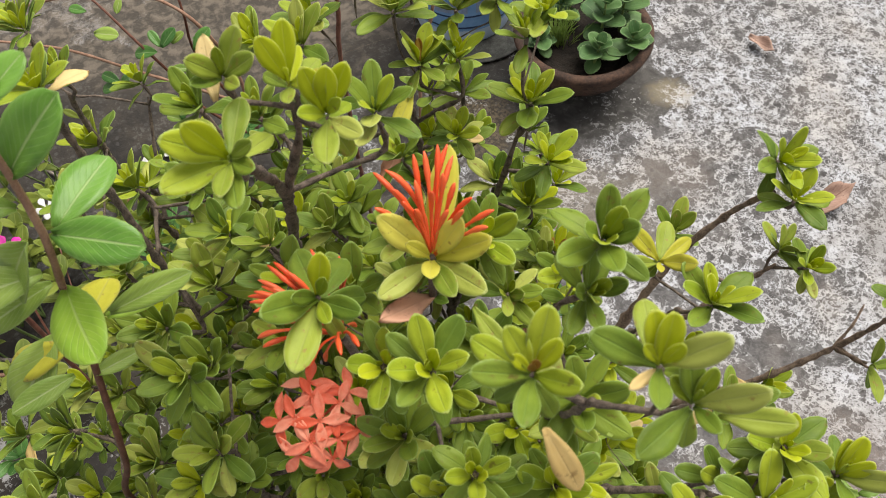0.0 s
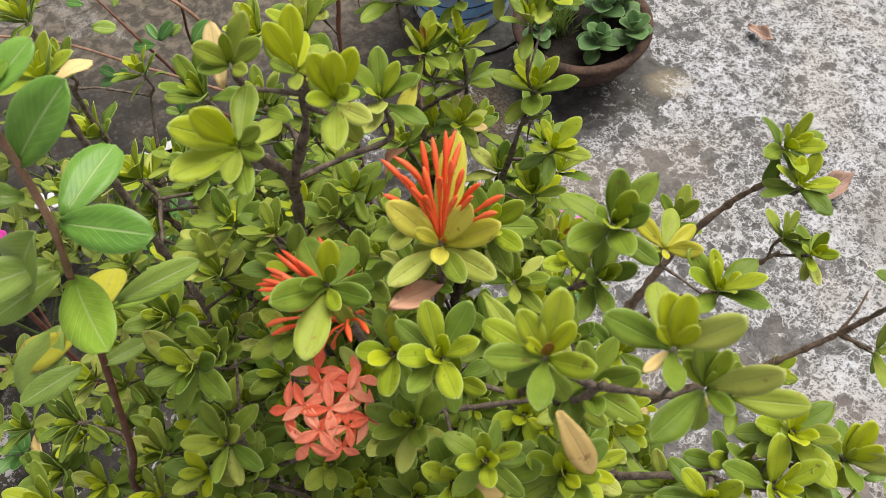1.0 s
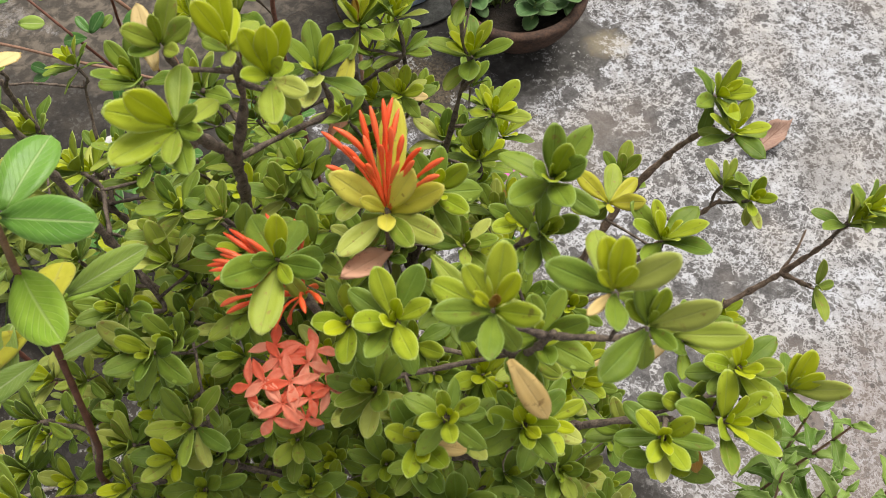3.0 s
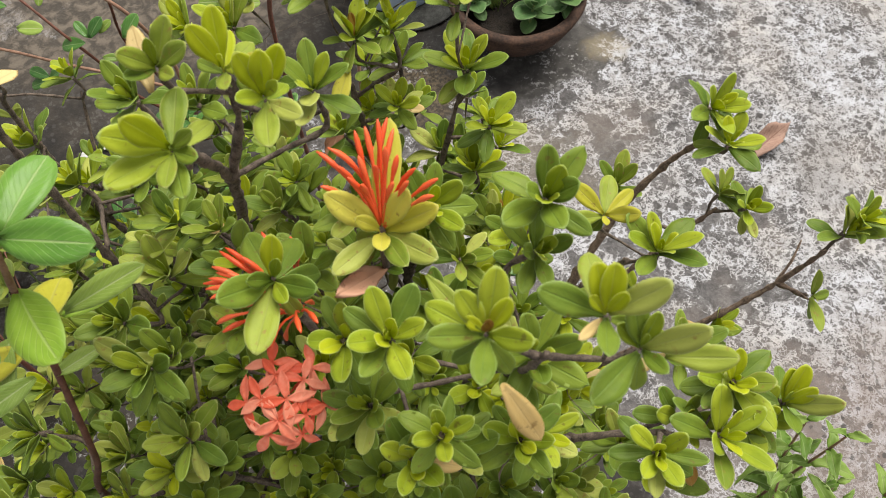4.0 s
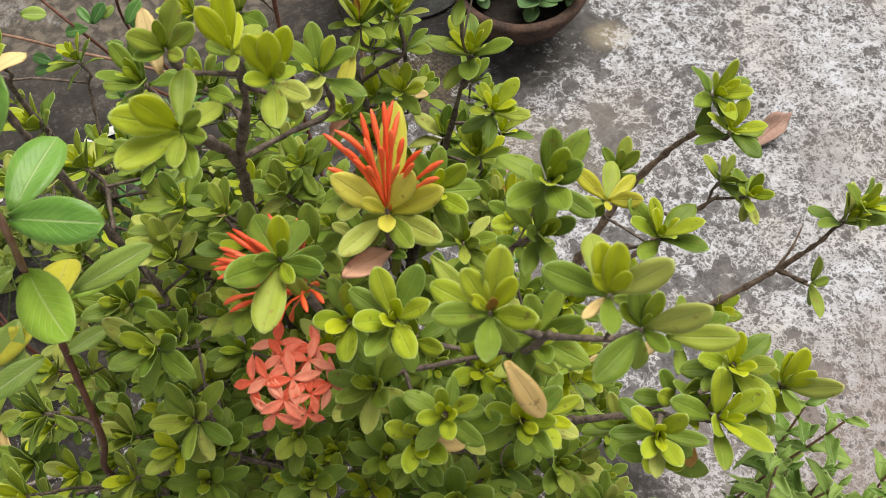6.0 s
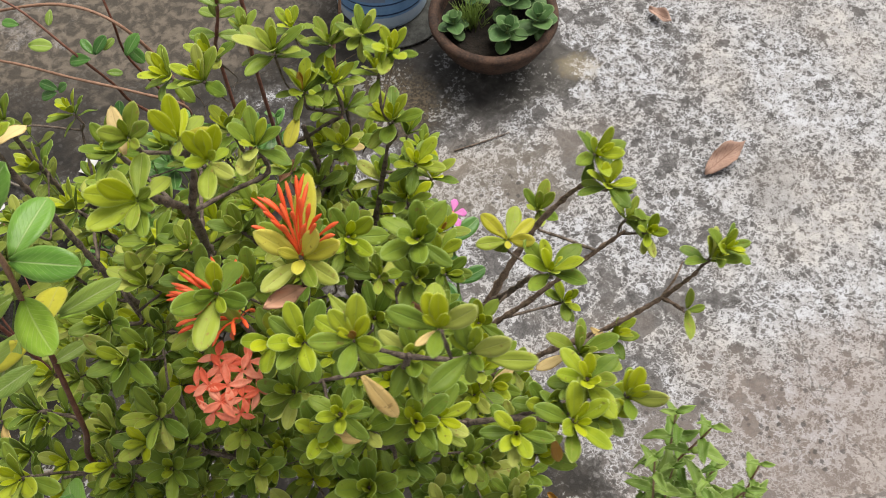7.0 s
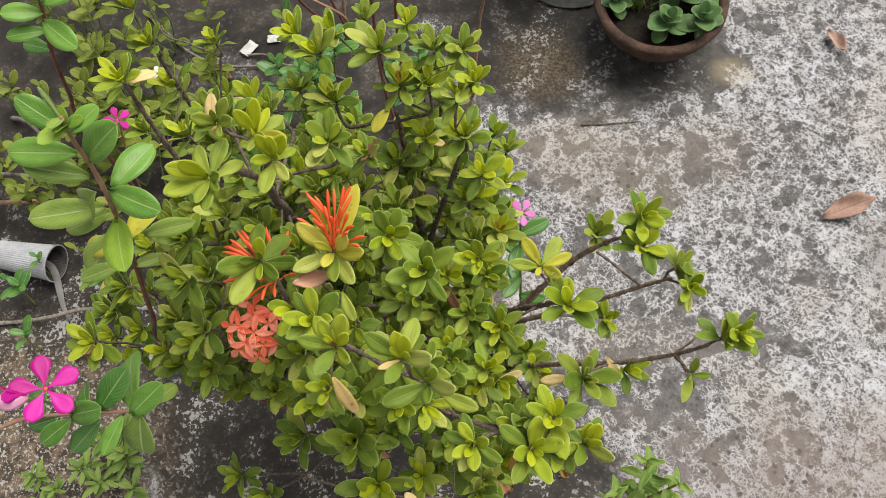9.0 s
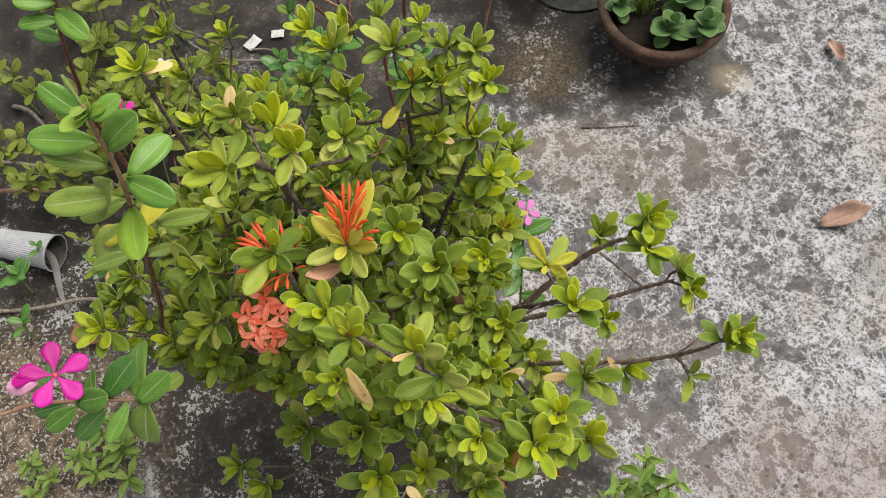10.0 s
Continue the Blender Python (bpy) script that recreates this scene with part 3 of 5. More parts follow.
def rosette(x, y, z, size, style, leaves=None):
    """Keeps a shoot tip: its place, leaf length, look and the way it grows. leaves: one by one, as turn, rise, millimetres, look, shape."""
    p = Vector((x, y, z))
    out = Vector((x - HEART.x, y - HEART.y, 0))
    lean = min(0.45, 1.2 * out.length)
    if out.length > 1e-3:
        out.normalize()
    way = Vector((rng.gauss(0, 0.15), rng.gauss(0, 0.15) - 0.10, 1)) + out * lean
    TIPS.append((p, size, style, way.normalized(), leaves))


def single_leaves(p, rows):
    """A shoot whose leaves are known one by one."""
    items = []
    for turn, rise, mm, look_, shape in rows:
        a, h = radians(turn), radians(rise)
        d = Vector((math.cos(a) * math.cos(h), math.sin(a) * math.cos(h), math.sin(h)))
        b = p + d * 0.0012 - Vector((0, 0, 0.004 * (1 - math.sin(max(0.0, h)))))
        items.append((blade_pose(b, p + d * mm * 0.001, (0.05, -0.50, 0.86)), shape, LEAF[look_]))
    return items


LENGTHS = (0.52, 0.76, 0.94, 1.04, 1.06, 1.02, 0.94)
RISES = (79, 69, 58, 46, 33, 18, -2)


def whorl(p, size, style, way, pairs=7, seed=0):
    """The leaves of one shoot: crossed pairs, small and upright within, long and spreading without."""
    r = random.Random(seed)
    frame_ = axes(p, way, r.uniform(0, 6.28))
    items = []
    looks = STYLES[style]
    open_ = r.uniform(-10, 8)
    first = r.choice((0.0, 0.0, 0.12, -0.2))
    for k in range(pairs):
        u = k / 6
        long = 1.06 * size * (LENGTHS[k] + (first if k == 0 else 0.0)) * r.uniform(0.93, 1.06)
        rise = RISES[k] + open_ * (1 - 0.6 * u) + r.uniform(-6, 6)
        for h in (0, 1):
            if k >= 4 and r.random() < (0.12, 0.22, 0.40)[k - 4]:
                continue
            az = (k % 2) * math.pi / 2 + h * math.pi + 0.785 * (k // 2) + r.gauss(0, 0.14)
            shape = "up" if k == 0 else r.choice(("flat", "wide", "wide")) if k < 4 else r.choice(("arched", "wide", "flat", "wavy"))
            look_ = looks[min(k, 5)]
            if k > 2 and r.random() < 0.18:
                look_ = r.choice(("pale", "pale", "olive", "green"))
            if k == 6 and r.random() < 0.04:
                look_ = "tan"
            m = frame_ @ Matrix.Rotation(az, 4, "Z") @ Matrix.Translation((0.0013, 0, -0.0055 * u * (0.6 + 0.8 * u))) @ Matrix.Rotation(-radians(rise + r.uniform(-7, 7)), 4, "Y") @ Matrix.Rotation(r.gauss(0, 0.16), 4, "X")
            L = long * r.uniform(0.92, 1.06)
            items.append((m @ Matrix.Diagonal((L, L * r.uniform(0.94, 1.14), L, 1)), shape, LEAF[look_]))
    return items


rosette(-0.113, 0.391, 0.939, 0.0217, "bright")
rosette(-0.171, 0.481, 0.847, 0.0193, "fresh")
rosette(-0.178, 0.486, 0.770, 0.0257, "fresh")
rosette(0.004, 0.349, 0.993, 0.0250, "fresh", [
    (46, 57, 22, "olive", "wide"), (-12, 43, 22, "olive", "wide"), (-126, 59, 22, "olive", "wide"), (-119, 34, 18, "green", "flat"),
    (-50, 27, 18, "olive", "flat"), (-5, 84, 16, "fresh", "flat"),
])
rosette(0.029, 0.351, 0.988, 0.0250, "fresh", [
    (89, 62, 25, "young", "wide"), (-175, 75, 25, "young", "wide"), (87, -3, 20, "young", "up"), (-66, 61, 15, "young", "wide"), (69, -22, 25, "olive", "flat"),
    (-35, 36, 20, "fresh", "flat"), (-78, 21, 18, "olive", "flat"), (141, -24, 20, "green", "flat"),
])
rosette(0.045, 0.339, 0.983, 0.0250, "fresh", [
    (28, 62, 25, "young", "wide"), (12, 81, 25, "young", "wide"), (174, 79, 25, "young", "wide"), (-28, 55, 16, "fresh", "flat"), (-119, 46, 20, "fresh", "flat"),
    (131, -12, 20, "green", "flat"), (-82, 8, 27, "olive", "wide"), (-42, 13, 22, "pale", "wide"), (-21, -72, 26, "olive", "wide"),
    (66, -34, 20, "fresh", "flat"),
])
rosette(-0.114, 0.413, 0.821, 0.0232, "fresh")
rosette(0.011, 0.314, 0.987, 0.0250, "fresh", [
    (88, 9, 27, "olive", "wide"), (135, -4, 27, "olive", "wide"), (-132, 70, 29, "young", "wide"), (-147, 51, 30, "fresh", "wide"),
    (-129, 19, 30, "fresh", "wide"), (62, -28, 27, "olive", "flat"), (-40, 23, 18, "green", "wide"), (-73, 1, 24, "green", "wide"),
    (-85, 13, 22, "olive", "flat"), (-13, 45, 18, "olive", "flat"),
])
rosette(-0.060, 0.546, 0.812, 0.0261, "fresh")
rosette(-0.014, 0.504, 0.855, 0.0240, "fresh")
rosette(0.020, 0.539, 0.869, 0.0172, "olive")
rosette(0.054, 0.552, 0.857, 0.0175, "fresh")
rosette(0.050, 0.499, 0.889, 0.0264, "olive")
rosette(-0.001, 0.487, 0.811, 0.0238, "fresh")
rosette(0.088, 0.504, 0.844, 0.0225, "bright")
rosette(-0.012, 0.535, 0.845, 0.0220, "fresh")
rosette(0.086, 0.529, 0.862, 0.0220, "olive")
rosette(0.064, 0.496, 0.847, 0.0238, "amber")
rosette(0.140, 0.474, 0.911, 0.0189, "fresh")
rosette(0.129, 0.461, 0.906, 0.0201, "fresh")
rosette(0.134, 0.458, 0.854, 0.0254, "fresh")
rosette(0.087, 0.483, 0.789, 0.0197, "fresh")
rosette(0.060, 0.470, 0.752, 0.0279, "dark")
rosette(0.074, 0.447, 0.723, 0.0285, "dark")
rosette(0.018, 0.422, 0.795, 0.0220, "dark")
rosette(0.149, 0.455, 0.798, 0.0231, "fresh")
rosette(0.137, 0.443, 0.764, 0.0226, "fresh")
rosette(0.163, 0.458, 0.674, 0.0266, "amber")
rosette(0.133, 0.385, 0.710, 0.0249, "amber")
rosette(0.110, 0.342, 0.746, 0.0276, "dark")
rosette(0.160, 0.424, 0.660, 0.0236, "fresh")
rosette(0.220, 0.393, 0.775, 0.0250, "fresh", [
    (146, 35, 30, "yellow", "wide"), (74, -5, 34, "olive", "wide"), (40, -7, 30, "yellow", "flat"), (-34, 39, 28, "yellow", "wide"),
    (-98, 31, 14, "yellow", "wide"), (-163, 16, 28, "olive", "wide"), (166, -63, 26, "olive", "flat"), (170, -79, 26, "green", "flat"),
])
rosette(0.261, 0.488, 0.656, 0.0271, "olive")
rosette(0.291, 0.441, 0.819, 0.0230, "fresh")
rosette(0.298, 0.418, 0.811, 0.0216, "fresh")
rosette(0.348, 0.476, 0.653, 0.0251, "olive")
rosette(0.363, 0.454, 0.661, 0.0230, "fresh")
rosette(0.297, 0.450, 0.516, 0.0234, "fresh")
rosette(0.251, 0.365, 0.773, 0.0302, "fresh")
rosette(0.193, 0.362, 0.619, 0.0271, "amber")
rosette(0.386, 0.379, 0.752, 0.0238, "fresh")
rosette(0.321, 0.363, 0.633, 0.0245, "fresh")
rosette(0.283, 0.333, 0.670, 0.0321, "olive")
rosette(0.261, 0.258, 0.824, 0.0255, "bright")
rosette(0.251, 0.232, 0.816, 0.0275, "fresh")
rosette(0.288, 0.248, 0.814, 0.0250, "fresh", [
    (58, 68, 30, "young", "wide"), (91, 68, 26, "young", "wide"), (-6, 66, 24, "young", "wide"), (110, -52, 26, "olive", "wide"), (-144, 26, 26, "olive", "wide"),
    (-25, 46, 33, "pale", "flat"), (-97, 38, 24, "green", "wide"), (72, -23, 28, "green", "flat"), (40, 85, 14, "fresh", "wide"),
])
rosette(0.204, 0.310, 0.661, 0.0252, "fresh")
rosette(0.182, 0.230, 0.962, 0.0250, "fresh", [
    (124, 69, 24, "green", "wide"), (53, 71, 20, "fresh", "flat"), (-12, 50, 30, "pale", "flat"), (-135, 12, 30, "green", "wide"),
    (-90, -62, 22, "green", "wide"), (-71, 37, 18, "green", "flat"), (159, 55, 18, "fresh", "flat"), (82, 85, 12, "fresh", "up"),
])
rosette(0.167, 0.235, 0.984, 0.0250, "fresh", [
    (121, 68, 24, "young", "wide"), (80, 74, 24, "young", "wide"), (-4, 74, 16, "young", "wide"), (164, 58, 14, "young", "up"), (169, 30, 27, "green", "wide"),
    (0, 49, 27, "pale", "wide"), (-100, 27, 20, "green", "wide"), (-134, 21, 16, "tan", "hung"), (94, -12, 28, "olive", "wide"), (9, -50, 18, "green", "flat"),
])
rosette(0.126, 0.232, 0.981, 0.0250, "fresh", [
    (71, 61, 27, "fresh", "wide"), (140, 59, 22, "fresh", "wide"), (146, -11, 26, "fresh", "wide"), (-167, 28, 23, "green", "wide"),
    (31, 59, 18, "young", "wide"), (-36, 40, 22, "fresh", "wide"), (-158, -48, 20, "green", "wide"), (-100, 21, 22, "green", "wide"),
    (-43, -59, 24, "green", "wide"), (-161, 83, 10, "amber", "up"), (28, 86, 12, "amber", "up"), (165, 54, 12, "young", "wide"),
])
rosette(0.107, 0.221, 0.893, 0.0179, "fresh")
rosette(0.108, 0.207, 0.756, 0.0332, "dark")
rosette(0.033, 0.210, 0.638, 0.0330, "dark")
rosette(0.121, 0.185, 0.650, 0.0346, "fresh")
rosette(0.157, 0.205, 0.646, 0.0232, "fresh")
rosette(0.188, 0.248, 0.585, 0.0410, "dark")
rosette(-0.068, 0.160, 0.476, 0.0270, "dark")
rosette(-0.030, 0.150, 0.470, 0.0280, "dark")
rosette(0.272, 0.244, 0.806, 0.0230, "fresh")
rosette(0.236, 0.246, 0.800, 0.0230, "fresh")
rosette(0.229, 0.227, 0.755, 0.0239, "fresh")
rosette(0.037, 0.288, 0.921, 0.0250, "fresh", [
    (57, 71, 26, "young", "wide"), (119, -14, 34, "green", "wide"), (77, -27, 34, "green", "wide"), (35, -46, 32, "green", "wide"), (-129, 43, 34, "green", "wide"),
    (-63, 23, 18, "fresh", "wide"), (-30, 24, 26, "green", "wide"), (-98, 6, 36, "olive", "wide"), (12, 69, 18, "fresh", "up"), (-121, 59, 22, "green", "flat"),
    (-46, -65, 28, "olive", "flat"),
])
rosette(-0.046, 0.299, 0.808, 0.0245, "dark")
rosette(-0.058, 0.357, 0.797, 0.0297, "olive")
rosette(-0.037, 0.254, 0.795, 0.0243, "olive")
rosette(-0.171, 0.263, 0.642, 0.0222, "fresh")
rosette(-0.141, 0.222, 0.766, 0.0267, "fresh")
rosette(-0.046, 0.233, 0.729, 0.0235, "dark")
rosette(0.065, 0.267, 0.895, 0.0218, "fresh")
rosette(-0.185, 0.496, 0.875, 0.0220, "mixed")
rosette(-0.050, 0.384, 0.815, 0.0240, "dark")
rosette(0.113, 0.528, 0.871, 0.0200, "olive")
rosette(0.008, 0.404, 0.790, 0.0240, "olive")
rosette(0.087, 0.259, 0.914, 0.0240, "fresh")
rosette(0.073, 0.246, 0.862, 0.0220, "dark")
rosette(0.093, 0.217, 0.870, 0.0220, "fresh")
rosette(0.160, 0.247, 0.785, 0.0240, "fresh")
rosette(0.188, 0.297, 0.676, 0.0240, "fresh")
rosette(-0.067, 0.285, 0.584, 0.0260, "dark")
rosette(-0.174, 0.291, 0.701, 0.0260, "dark")
rosette(-0.036, 0.474, 0.691, 0.0250, "olive")
rosette(0.146, 0.235, 0.823, 0.0240, "fresh")
rosette(-0.042, 0.257, 0.720, 0.0240, "dark")
rosette(0.210, 0.219, 0.843, 0.0220, "fresh")
rosette(-0.158, 0.542, 0.775, 0.0200, "fresh")
rosette(0.372, 0.355, 0.705, 0.0180, "olive", [
    (99, 77, 26, "olive", "slim"), (16, -29, 26, "green", "slim"), (-95, 14, 30, "olive", "slim"), (-53, -63, 28, "green", "slim"), (-96, 52, 14, "olive", "slim"),
])
rosette(0.396, 0.384, 0.760, 0.0200, "fresh")
rosette(-0.217, 0.277, 0.620, 0.0260, "dark")
rosette(-0.266, 0.317, 0.600, 0.0250, "dark")
rosette(-0.110, 0.284, 0.640, 0.0250, "dark")
rosette(-0.160, 0.369, 0.693, 0.0250, "olive")
rosette(-0.252, 0.579, 0.798, 0.0240, "olive")
rosette(-0.087, 0.315, 0.714, 0.0240, "dark")
rosette(0.020, 0.279, 0.628, 0.0240, "dark")
rosette(-0.152, 0.475, 0.731, 0.0240, "fresh")
rosette(-0.005, 0.470, 0.718, 0.0240, "olive")
rosette(0.123, 0.383, 0.624, 0.0240, "dark")
rosette(0.194, 0.347, 0.714, 0.0220, "fresh")
rosette(-0.034, 0.258, 0.590, 0.0260, "dark")
rosette(0.123, 0.332, 0.570, 0.0260, "dark")
rosette(0.048, 0.276, 0.542, 0.0260, "dark")
rosette(-0.232, 0.283, 0.606, 0.0260, "dark")
rosette(-0.144, 0.380, 0.689, 0.0240, "olive")

# lower and inner shoots, hidden in part beneath the ones above
HEAD = Vector((0.031, 0.255, 0.856))
FACING = (Vector((0.11, 0.10, 1.25)) - HEAD).normalized()


def before_flowers(q):
    """The open flower head stands clear of other shoots."""
    d = q - HEAD
    return d.dot(FACING) > -0.03 and (d - FACING * d.dot(FACING)).length < 0.05


def gap(q):
    """Openings in the crown through which the stems show."""
    return (abs(q.x - 0.105) < 0.028 and 0.38 < q.y < 0.48 and q.z > 0.52) or (-0.01 < q.x < 0.05 and q.y > 0.44 and q.z > 0.62) or (q.x > 0.22 and q.z > 0.58) or (q.x > 0.17 and q.y > 0.33 and q.z > 0.56)


outer = list(TIPS)
tries = 0
while len(TIPS) < len(outer) + 250 and tries < 20000:
    tries += 1
    p0 = rng.choice(outer)[0]
    q = p0 + Vector((rng.gauss(0, 0.045), rng.gauss(0, 0.045), -rng.uniform(0.03, 0.24)))
    q += (Vector((HEART.x - 0.05, HEART.y, q.z)) - q) * rng.uniform(0.0, 0.35)
    deep = max(0.0, 0.66 - q.z)
    if q.z < 0.34 or (q.x > 0.23 and q.y > 0.39) or q.x > 0.31 or (q.x > 0.14 and q.y > 0.47) or (q.x > 0.17 and q.y > 0.41) or (q.x > 0.20 and q.y > 0.30 and q.z > 0.70) or q.x < -0.22 or (q.y > 0.43 and q.z > 0.79) or gap(q):
        continue
    if q.y < (0.215 + 0.30 * deep if q.x < 0.06 else 0.19 + 0.25 * deep) or q.y > 0.58:
        continue
    if min((q - t[0]).length for t in TIPS) < 0.030 or before_flowers(q):
        continue
    # mostly dark looks: older leaves, and the crown's inner shade put into their colour
    rosette(q.x, q.y, q.z, rng.uniform(0.020, 0.025), rng.choice(("dark", "dark", "dark", "olive", "fresh", "dark")))



def thicket(number, lo, hi, slope):
    """More shoots within a stretch of the bush, kept apart from the others."""
    goal, turns = len(TIPS) + number, 0
    while len(TIPS) < goal and turns < 9000:
        turns += 1
        q = Vector([rng.uniform(u, v) for u, v in zip(lo, hi)])
        if q.z > slope * (q.x + 0.22) + 0.62 or q.y < 0.215 + 0.30 * max(0.0, 0.66 - q.z) or min((q - t[0]).length for t in TIPS) < 0.030 or before_flowers(q) or gap(q):
            continue
        # dark looks again carry both leaf age and painted-in shade
        rosette(q.x, q.y, q.z, rng.uniform(0.020, 0.025), rng.choice(("dark", "dark", "fresh", "olive", "dark", "mixed")))


thicket(90, (-0.22, 0.235, 0.46), (0.02, 0.45, 0.76), 0.9)
thicket(36, (-0.25, 0.36, 0.50), (-0.06, 0.56, 0.76), 1.2)
thicket(60, (-0.08, 0.39, 0.52), (0.16, 0.54, 0.76), 1.2)
thicket(60, (0.02, 0.24, 0.45), (0.24, 0.40, 0.72), 0.9)

# limbs: the older wood
NODES = []


def limb(radius, *points):
    """One old limb from the foot outwards; shoots grow from it."""
    rads = [radius * (1 - 0.62 * i / (len(points) - 1)) for i in range(len(points))]
    tube("limb", points, rads, BROWN_BARK if points[-1][0] > 0.25 else BARK, bush, 8, 0.42, 0.0055, len(NODES))
    pts = [Vector(p) for p in points]
    for i in range(len(pts) - 1):
        for k in range(8):
            if i == 0 and k < 4:
                continue
            NODES.append((pts[i].lerp(pts[i + 1], k / 8), rads[i]))


FOOT = (0.06, 0.41, 0.0)
limb(0.0054, FOOT, (0.066, 0.435, 0.30), (0.077, 0.452, 0.58), (0.066, 0.478, 0.70), (0.056, 0.495, 0.80))
limb(0.0036, (0.077, 0.452, 0.57), (0.103, 0.456, 0.69), (0.131, 0.463, 0.83))
limb(0.0047, (0.050, 0.405, 0.0), (-0.025, 0.405, 0.40), (-0.022, 0.391, 0.72), (0.000, 0.364, 0.84), (0.010, 0.353, 0.905), (0.004, 0.341, 0.942), (0.004, 0.330, 0.965))
limb(0.0028, (0.010, 0.353, 0.904), (0.024, 0.355, 0.944), (0.028, 0.352, 0.974))
limb(0.0050, (0.064, 0.412, 0.0), (0.125, 0.395, 0.40), (0.180, 0.388, 0.61), (0.223, 0.384, 0.691), (0.240, 0.378, 0.735))
limb(0.0036, (0.205, 0.392, 0.65), (0.243, 0.425, 0.72), (0.272, 0.436, 0.765), (0.290, 0.430, 0.80))
limb(0.0040, (0.066, 0.414, 0.0), (0.150, 0.425, 0.38), (0.262, 0.446, 0.54), (0.318, 0.462, 0.605), (0.346, 0.468, 0.640))
limb(0.0037, (0.066, 0.408, 0.0), (0.150, 0.365, 0.42), (0.250, 0.360, 0.585), (0.315, 0.366, 0.642), (0.356, 0.373, 0.689), (0.378, 0.376, 0.733))
limb(0.0020, (0.356, 0.374, 0.690), (0.367, 0.362, 0.695), (0.369, 0.352, 0.705))
limb(0.0015, (0.357, 0.374, 0.689), (0.368, 0.386, 0.699), (0.375, 0.398, 0.709))
limb(0.0036, (0.062, 0.400, 0.0), (0.095, 0.315, 0.46), (0.125, 0.282, 0.80), (0.142, 0.250, 0.885), (0.150, 0.236, 0.945))
limb(0.0043, (0.062, 0.402, 0.0), (0.062, 0.300, 0.48), (0.120, 0.253, 0.70), (0.162, 0.253, 0.739), (0.194, 0.246, 0.778), (0.228, 0.240, 0.800))
limb(0.0040, (0.052, 0.408, 0.0), (-0.030, 0.385, 0.42), (-0.086, 0.372, 0.68), (-0.108, 0.386, 0.86), (-0.113, 0.391, 0.915))
limb(0.0040, (0.054, 0.414, 0.0), (-0.080, 0.450, 0.44), (-0.160, 0.480, 0.66), (-0.176, 0.486, 0.77), (-0.174, 0.485, 0.825))
limb(0.0022, (-0.160, 0.482, 0.67), (-0.163, 0.520, 0.71), (-0.160, 0.545, 0.752))
limb(0.0034, (0.058, 0.402, 0.0), (0.056, 0.305, 0.34), (0.058, 0.240, 0.52), (0.066, 0.210, 0.64))
limb(0.0034, (0.052, 0.404, 0.0), (-0.040, 0.370, 0.40), (-0.105, 0.285, 0.58), (-0.142, 0.236, 0.70))
limb(0.0032, (0.050, 0.402, 0.0), (-0.020, 0.310, 0.42), (-0.040, 0.262, 0.66), (-0.036, 0.258, 0.76))

# each shoot tip joins the nearest wood below it
count = 0
near_leaves = 0
order = sorted(range(len(TIPS)), key=lambda i: TIPS[i][0].z - 0.3 * (TIPS[i][0] - HEART).xy.length)
for i in order:
    p, size, style, way, leaves = TIPS[i]
    best, cost = None, 9
    for q, rad in NODES:
        d = p - q
        c = d.length + max(0.0, 0.02 - d.z) * 2.0
        if c < cost:
            best, cost, wide = q, c, rad
    end = p - way * 0.004
    reach = (end - best).length
    bend = end - way * reach * 0.45 + Vector((rng.gauss(0, 0.06), rng.gauss(0, 0.06), rng.gauss(0, 0.03))) * reach
    mid1 = best.lerp(bend, 0.55)
    r0 = min(wide * 0.8, 0.0013 + 0.0045 * reach)
    if reach > 0.006:
        pts = [best, mid1, bend, end]
        V, F = tube_geometry(pts, [r0, r0 * 0.92, min(r0, 0.0017), 0.0014], 6, 0.32, 0.005, count)
        child("twig", mesh_of("twig", V, F, [BARK]), bush)
        for t in (0.3, 0.6, 0.85):
            NODES.append((best.lerp(mid1, t) if t < 0.5 else mid1.lerp(bend, t), r0 * 0.85))
    items = single_leaves(p, leaves) if leaves else whorl(p, size, style, way, 7 if i < len(outer) else 6, 100 + count)
    if i < len(outer) and p.y < 0.345 and p.z > 0.70 and near_leaves < 285:
        V, F = tube_geometry([p - way * 0.012, p - way * 0.004, p + way * 0.002], [0.0019, 0.0023, 0.0010], 6, 0.3, 0.004, count)
        shoot = child("shoot", mesh_of("shoot", V, F, [BARK]), bush)
        for m, shape, mat in items:
            child("leaf", blade_mesh(shape, mat), shoot, m)
            near_leaves += 1
    else:
        child("leaf_rosette", blades_joined("leaf_rosette", items), bush)
    count += 1


# single old leaves that hang or stand out
def stray(base, tip, shape, look_, label, up=(0.0, -0.55, 0.85)):
    child("hanging_leaf", blade_mesh(shape, LEAF[look_]), bush, blade_pose(base, tip, up), label)


stray((0.130, 0.215, 0.977), (0.145, 0.200, 0.948), "hung", "tan", "tan dying leaf hanging down", (-0.1, -0.3, 0.95))
stray((0.060, 0.480, 0.836), (0.050, 0.455, 0.827), "wide", "yellow", "yellow-brown old leaf hanging down")
stray((0.028, 0.352, 0.985), (0.052, 0.350, 0.992), "flat", "yellow", "pale yellow old leaf")
stray((-0.002, 0.347, 0.980), (-0.006, 0.365, 1.000), "old", "tan", "pale cream old leaf")
stray((0.270, 0.330, 0.672), (0.243, 0.318, 0.672), "old", "tan", "pale yellow old leaf")
stray((0.300, 0.368, 0.640), (0.318, 0.352, 0.632), "old", "tan", "orange dying leaf")
stray((0.050, 0.462, 0.80), (0.038, 0.440, 0.785), "dry", "brown", "brown dry leaf caught in the twigs")
